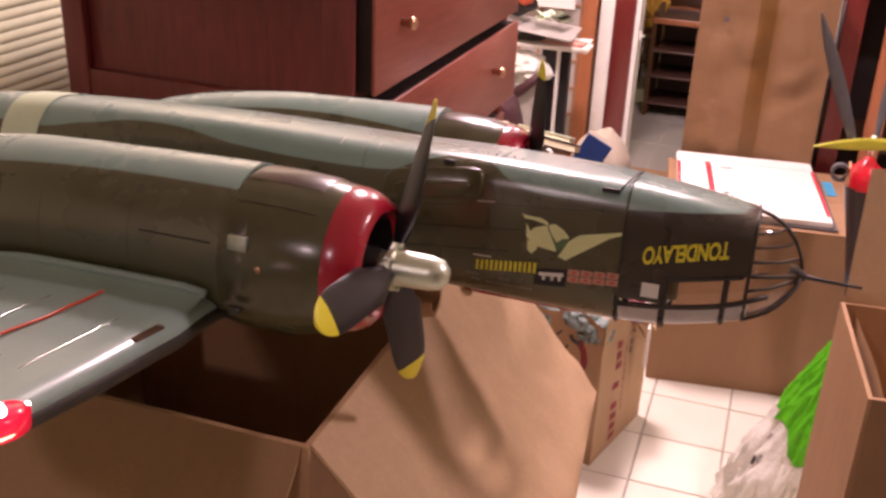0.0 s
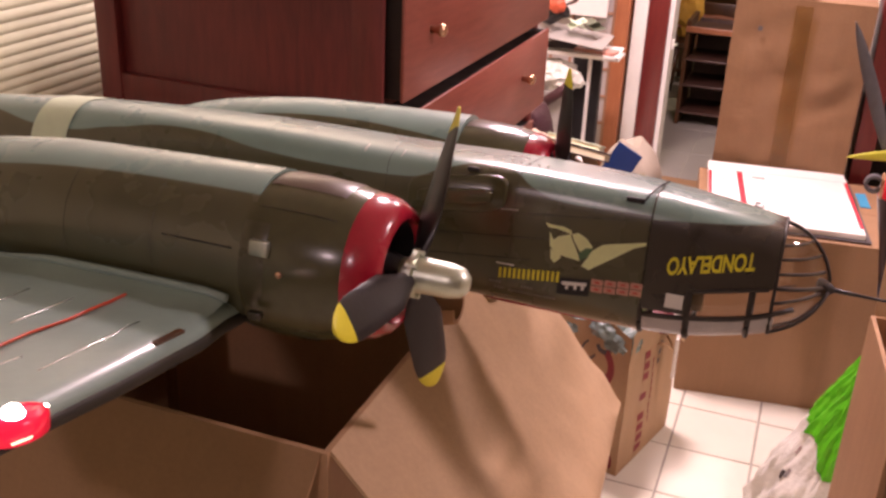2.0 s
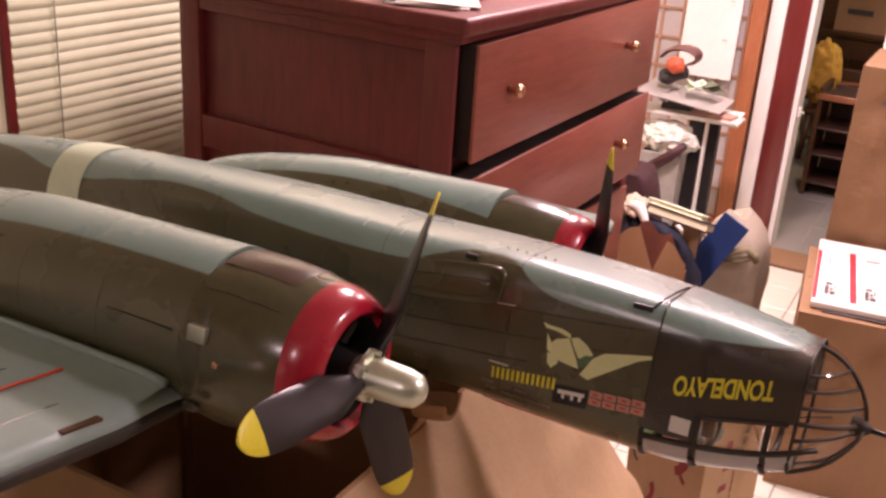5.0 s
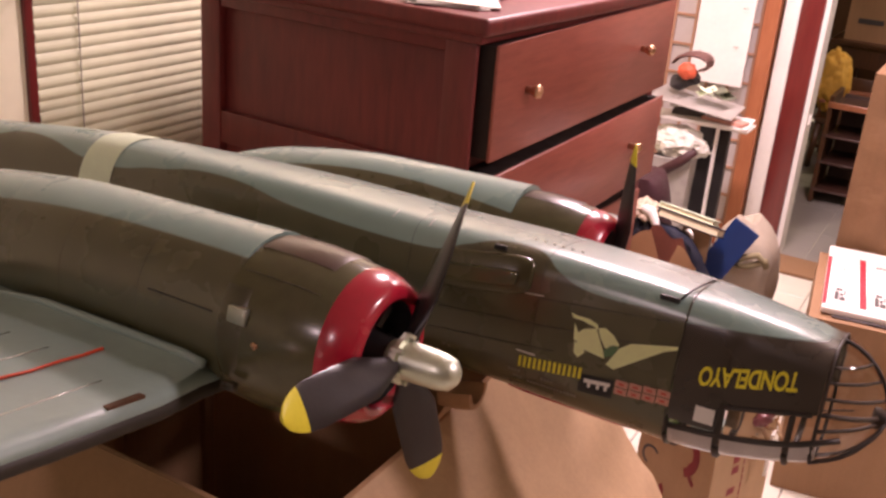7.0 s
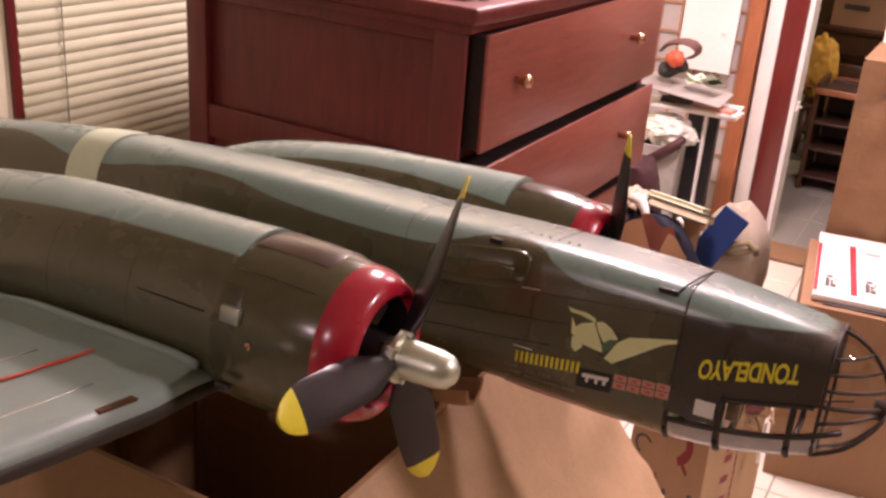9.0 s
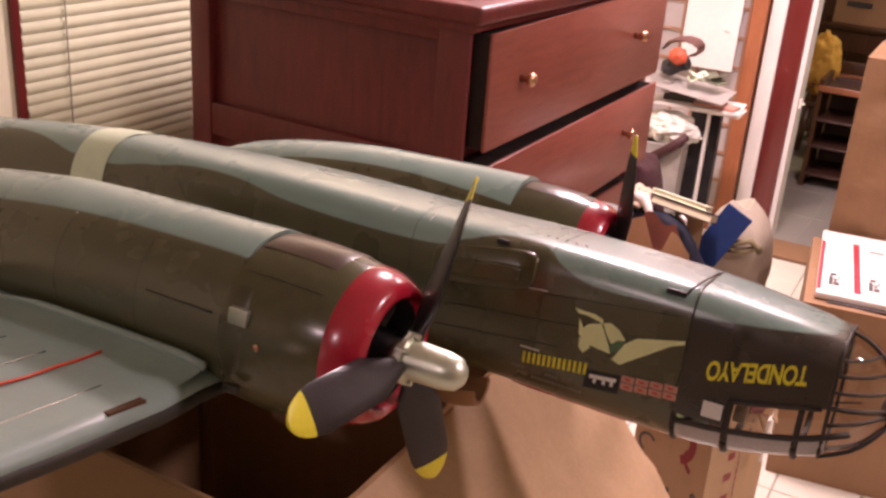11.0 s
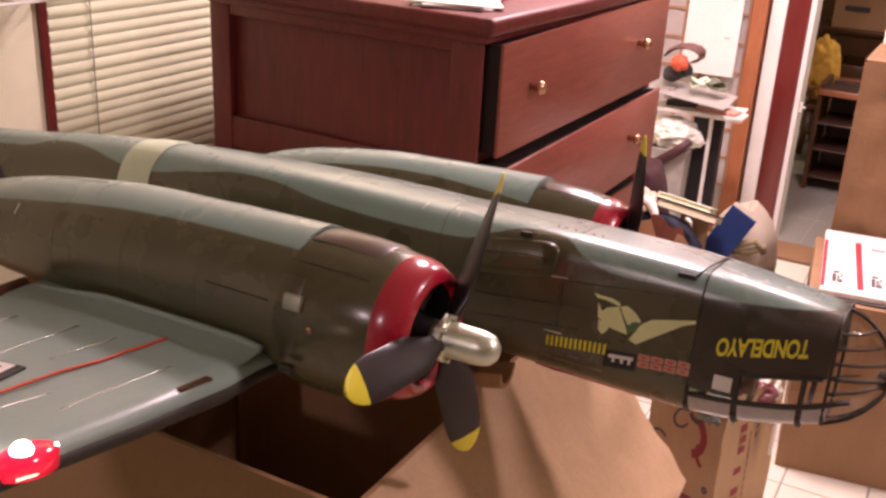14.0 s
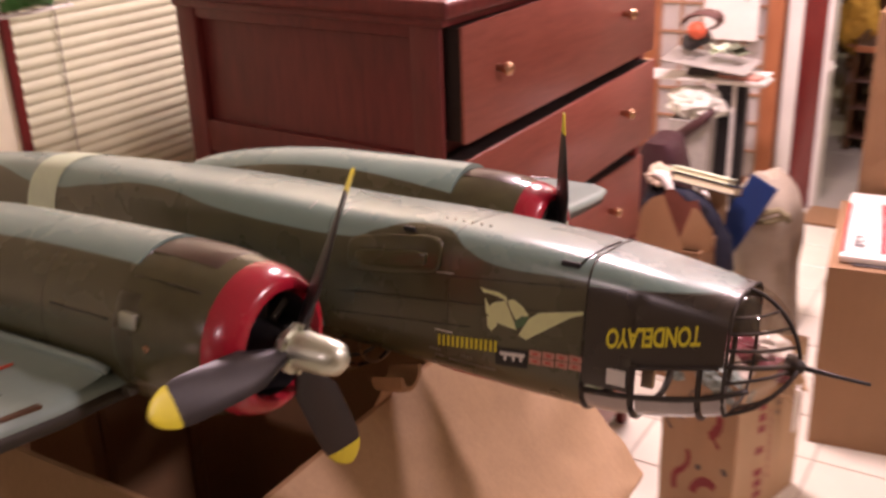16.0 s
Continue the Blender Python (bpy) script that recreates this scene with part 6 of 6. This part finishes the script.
part("bolt", tube([(-0.557, YN + 0.011, 0.58), (-0.543, YN + 0.011, 0.58)], 0.006, 10), M_chrome, latch, smooth=3)
solid("threshold", box(-0.575, 0.45, 4.078, 4.272, -0.003, 0.012, 0.003), M_card_dark, "flat brown threshold strip across a doorway", "threshold", kind="structure", smooth=0.6)



# ---- the room beyond ----
def chair():
    x, y = -0.56, 6.0
    t = thing("wooden_chair", (x, y, 0), "low brown wooden armchair with a yellow jacket over it", "chair")
    part("seat", box(x - 0.21, x + 0.21, y - 0.2, y + 0.2, 0.25, 0.285, 0.012, 3), M_brown_wood, t, smooth=0.6)
    for a, b in ((-0.18, -0.17), (0.18, -0.17), (-0.18, 0.17), (0.18, 0.17)):
        part("leg", tube([(x + a * 1.08, y + b * 1.08, 0), (x + a, y + b, 0.25)], [0.016, 0.02], 10), M_brown_wood, t, smooth=3)
    for b in (-0.17, 0.17):
        part("stretcher", tube([(x - 0.18, y + b, 0.12), (x + 0.18, y + b, 0.12)], 0.011, 8), M_brown_wood, t, smooth=3)
        part("armrest", tube([(x - 0.19, y + b, 0.285), (x - 0.20, y + b, 0.37), (x, y + b, 0.38), (x + 0.19, y + b, 0.36), (x + 0.19, y + b, 0.285)], 0.014, 8), M_orange_wood, t, smooth=3)
    part("backrest", box(x - 0.2, x + 0.2, y + 0.172, y + 0.2, 0.285, 0.46, 0.01), M_brown_wood, t, smooth=0.6)
    b = bmesh.new()
    bmesh.ops.create_icosphere(b, subdivisions=5, radius=1)
    for v in b.verts:
        n = v.co.copy()
        k = 1 + 0.25 * noise.noise(n * 1.8 + Vector((7, 0, 0))) + 0.10 * noise.noise(n * 6)
        v.co = Vector((n.x * 0.092 * k, n.y * 0.11 * k, n.z * 0.165 * k))
    bmesh.ops.translate(b, verts=b.verts, vec=(x - 0.17, y - 0.11, 0.475))
    solid("yellow_jacket", b, plain("mustard_cloth", (0.68, 0.38, 0.06), 0.8, bump=0.4, depth=0.006), "crumpled mustard-yellow jacket over a chair", "jacket", smooth=1.0)


chair()


# cabinet added so the gaps past the doorway turn dark brown
def dark_cabinet():
    x0, x1, y0, y1, z = -1.7, 0.1, 7.4, 7.8, 1.6
    t = thing("dark_cabinet", (x0, y0, 0), "tall dark brown cabinet, added to darken the view past a doorway", "cabinet")
    part("body", box(x0, x1, y0 + 0.02, y1, 0.06, z, 0.005), M_brown_wood, t, smooth=0.6)
    part("plinth", box(x0 + 0.02, x1 - 0.02, y0 + 0.05, y1, 0, 0.059), M_brown_wood, t)
    for k in range(4):
        a = x0 + 0.45 * k
        d = part("door", box(a + 0.006, a + 0.444, y0, y0 + 0.019, 0.08, z - 0.02, 0.004), M_brown_wood, t, smooth=0.6)
        part("knob", lathe([(0, 0.006), (-0.012, 0.012), (-0.02, 0.008), (-0.022, 0.002)], 12, "Y", (a + (0.40 if k % 2 == 0 else 0.05), y0, 0.8)), M_brass, d, "small brass knob", 3)


dark_cabinet()


def wooden_table():
    x0, x1, y0, y1, z = -0.86, 0.2, 6.45, 7.1, 0.62
    t = thing("wooden_table", (x0, y0, 0), "dark brown wooden table in the room beyond", "table")
    part("tabletop", box(x0, x1, y0, y1, z - 0.03, z, 0.006), M_brown_wood, t, smooth=0.6)
    part("apron", box(x0 + 0.05, x1 - 0.05, y0 + 0.04, y0 + 0.06, z - 0.155, z - 0.031), M_brown_wood, t)
    for a in (x0 + 0.05, x1 - 0.11):
        for b in (y0 + 0.03, y1 - 0.09):
            part("leg", box(a, a + 0.06, b + 0.031, b + 0.09, 0, z - 0.031, 0.005), M_brown_wood, t, smooth=0.6)
    c = carton(-0.80, -0.47, 6.5, 6.8, z + 0.001, z + 0.26, M_card, "brown carton with a dark printed label on a table", "table_carton", tape=False, seed=8)
    part("label", box(-0.74, -0.60, 6.494, 6.4975, z + 0.10, z + 0.13), M_ink, c, "dark printed bar")
    carton(-0.44, -0.14, 6.5, 6.8, z + 0.001, z + 0.2, M_white, "white carton on a table", "table_carton", tape=False, seed=9)


wooden_table()


M_bench = wood("dark_slat_wood", (0.045, 0.020, 0.014), (0.085, 0.036, 0.024), 0.5, (8, 1, 1))


# a ladder-back chair, simplified to slatted shelves
def slatted_chair():
    t = thing("slatted_chair", (-0.85, 5.2, 0), "dark ladder-back chair, built as slatted shelves", "bench")
    x0, x1, y0, y1 = -0.62, -0.30, 5.15, 5.45
    # added board, coloured to keep the gaps between the slats dark
    part("back_board", box(x0 + 0.03, x1 - 0.03, y1 - 0.012, y1 - 0.004, 0.03, 0.50), plain("grey_brown_board", (0.10, 0.062, 0.048), 0.6), t)
    for z in (0.06, 0.20, 0.33):
        part("slat", box(x0, x1, y0, y1, z, z + 0.012, 0.003), M_bench, t)
    part("rail", box(x0, x1, y0 - 0.014, y0 - 0.001, 0.475, 0.505, 0.004), M_orange_wood, t, "orange-brown front rail")
    part("slat", box(x0, x1, y0, y1, 0.47, 0.482, 0.003), M_bench, t)
    for a in (x0, x1 - 0.03):
        part("side", box(a, a + 0.022, y0 + 0.002, y1 - 0.002, 0, 0.53, 0.003), M_brown_wood, t)


slatted_chair()

# ---- floor tiles ----
PITCH, JOINT, TX, TY = 0.2045, 0.005, -0.168, 2.437


def tile_mesh(name, mat, size):
    bm = box(-size / 2, size / 2, -size / 2, size / 2, -0.01, 0.0)
    bmesh.ops.bevel(bm, geom=[e for e in bm.edges if all(v.co.z > -0.001 for v in e.verts)], offset=0.0015, segments=1, affect="EDGES")
    me = bpy.data.meshes.new(name)
    bm.to_mesh(me)
    bm.free()
    me.materials.append(mat)
    return me


def tiled(name, colour, rough):
    n = Nodes(name)
    info = n.tree.nodes.new("ShaderNodeObjectInfo").outputs["Random"]
    cloud = n.noise(9, 4)
    col = n.ramp(info, [(0.0, shade(colour, 0.93)), (1.0, shade(colour, 1.05))])
    col = n.mix(0.3, col, n.ramp(cloud, [(0.3, shade(colour, 0.86)), (0.7, shade(colour, 1.06))]))
    n.put(col, n.bsdf.inputs["Base Color"])
    n.bsdf.inputs["Roughness"].default_value = rough
    n.bump(cloud, 0.05, 0.001)
    return n.mat


M_tiles = tiled("white_tiles", (0.73, 0.71, 0.60), 0.3)
near_tile = tile_mesh("tile", M_tiles, PITCH - JOINT)
rest = []
for i in range(-12, 14):
    for j in range(-32, 12):
        x, y = TX + PITCH * (i + 0.5), TY + PITCH * (j + 0.5)
        if not (XW + 0.05 < x < XE - 0.05 and YS + 0.05 < y < (4.06 if x > -0.6 else YN)):
            continue
        if -0.95 < x < 0.75 and 1.4 < y:
            s = new("tile", near_tile)
            s.parent = floor_slab
            s.location = (x, y, 0.0004 * math.sin(7.1 * i + 3.3 * j))
        else:
            rest.append((x, y))
bm = bmesh.new()
for x, y in rest:
    box(x - PITCH / 2 + 0.003, x + PITCH / 2 - 0.003, y - PITCH / 2 + 0.003, y + PITCH / 2 - 0.003, -0.01, 0.0, bm=bm)
tagged(part("tile_field", bm, M_tiles, floor_slab), kind="stuff")
M_far_tiles = tiled("grey_tiles", (0.31, 0.29, 0.26), 0.3)
far_tile = tile_mesh("far_tile", M_far_tiles, 0.40)
for i in range(-5, 5):
    for j in range(10):
        s = new("tile", far_tile)
        s.parent = floor_slab
        s.location = (-0.465 + 0.405 * (i + 0.5), 4.277 + 0.405 * (j + 0.5), 0.0)
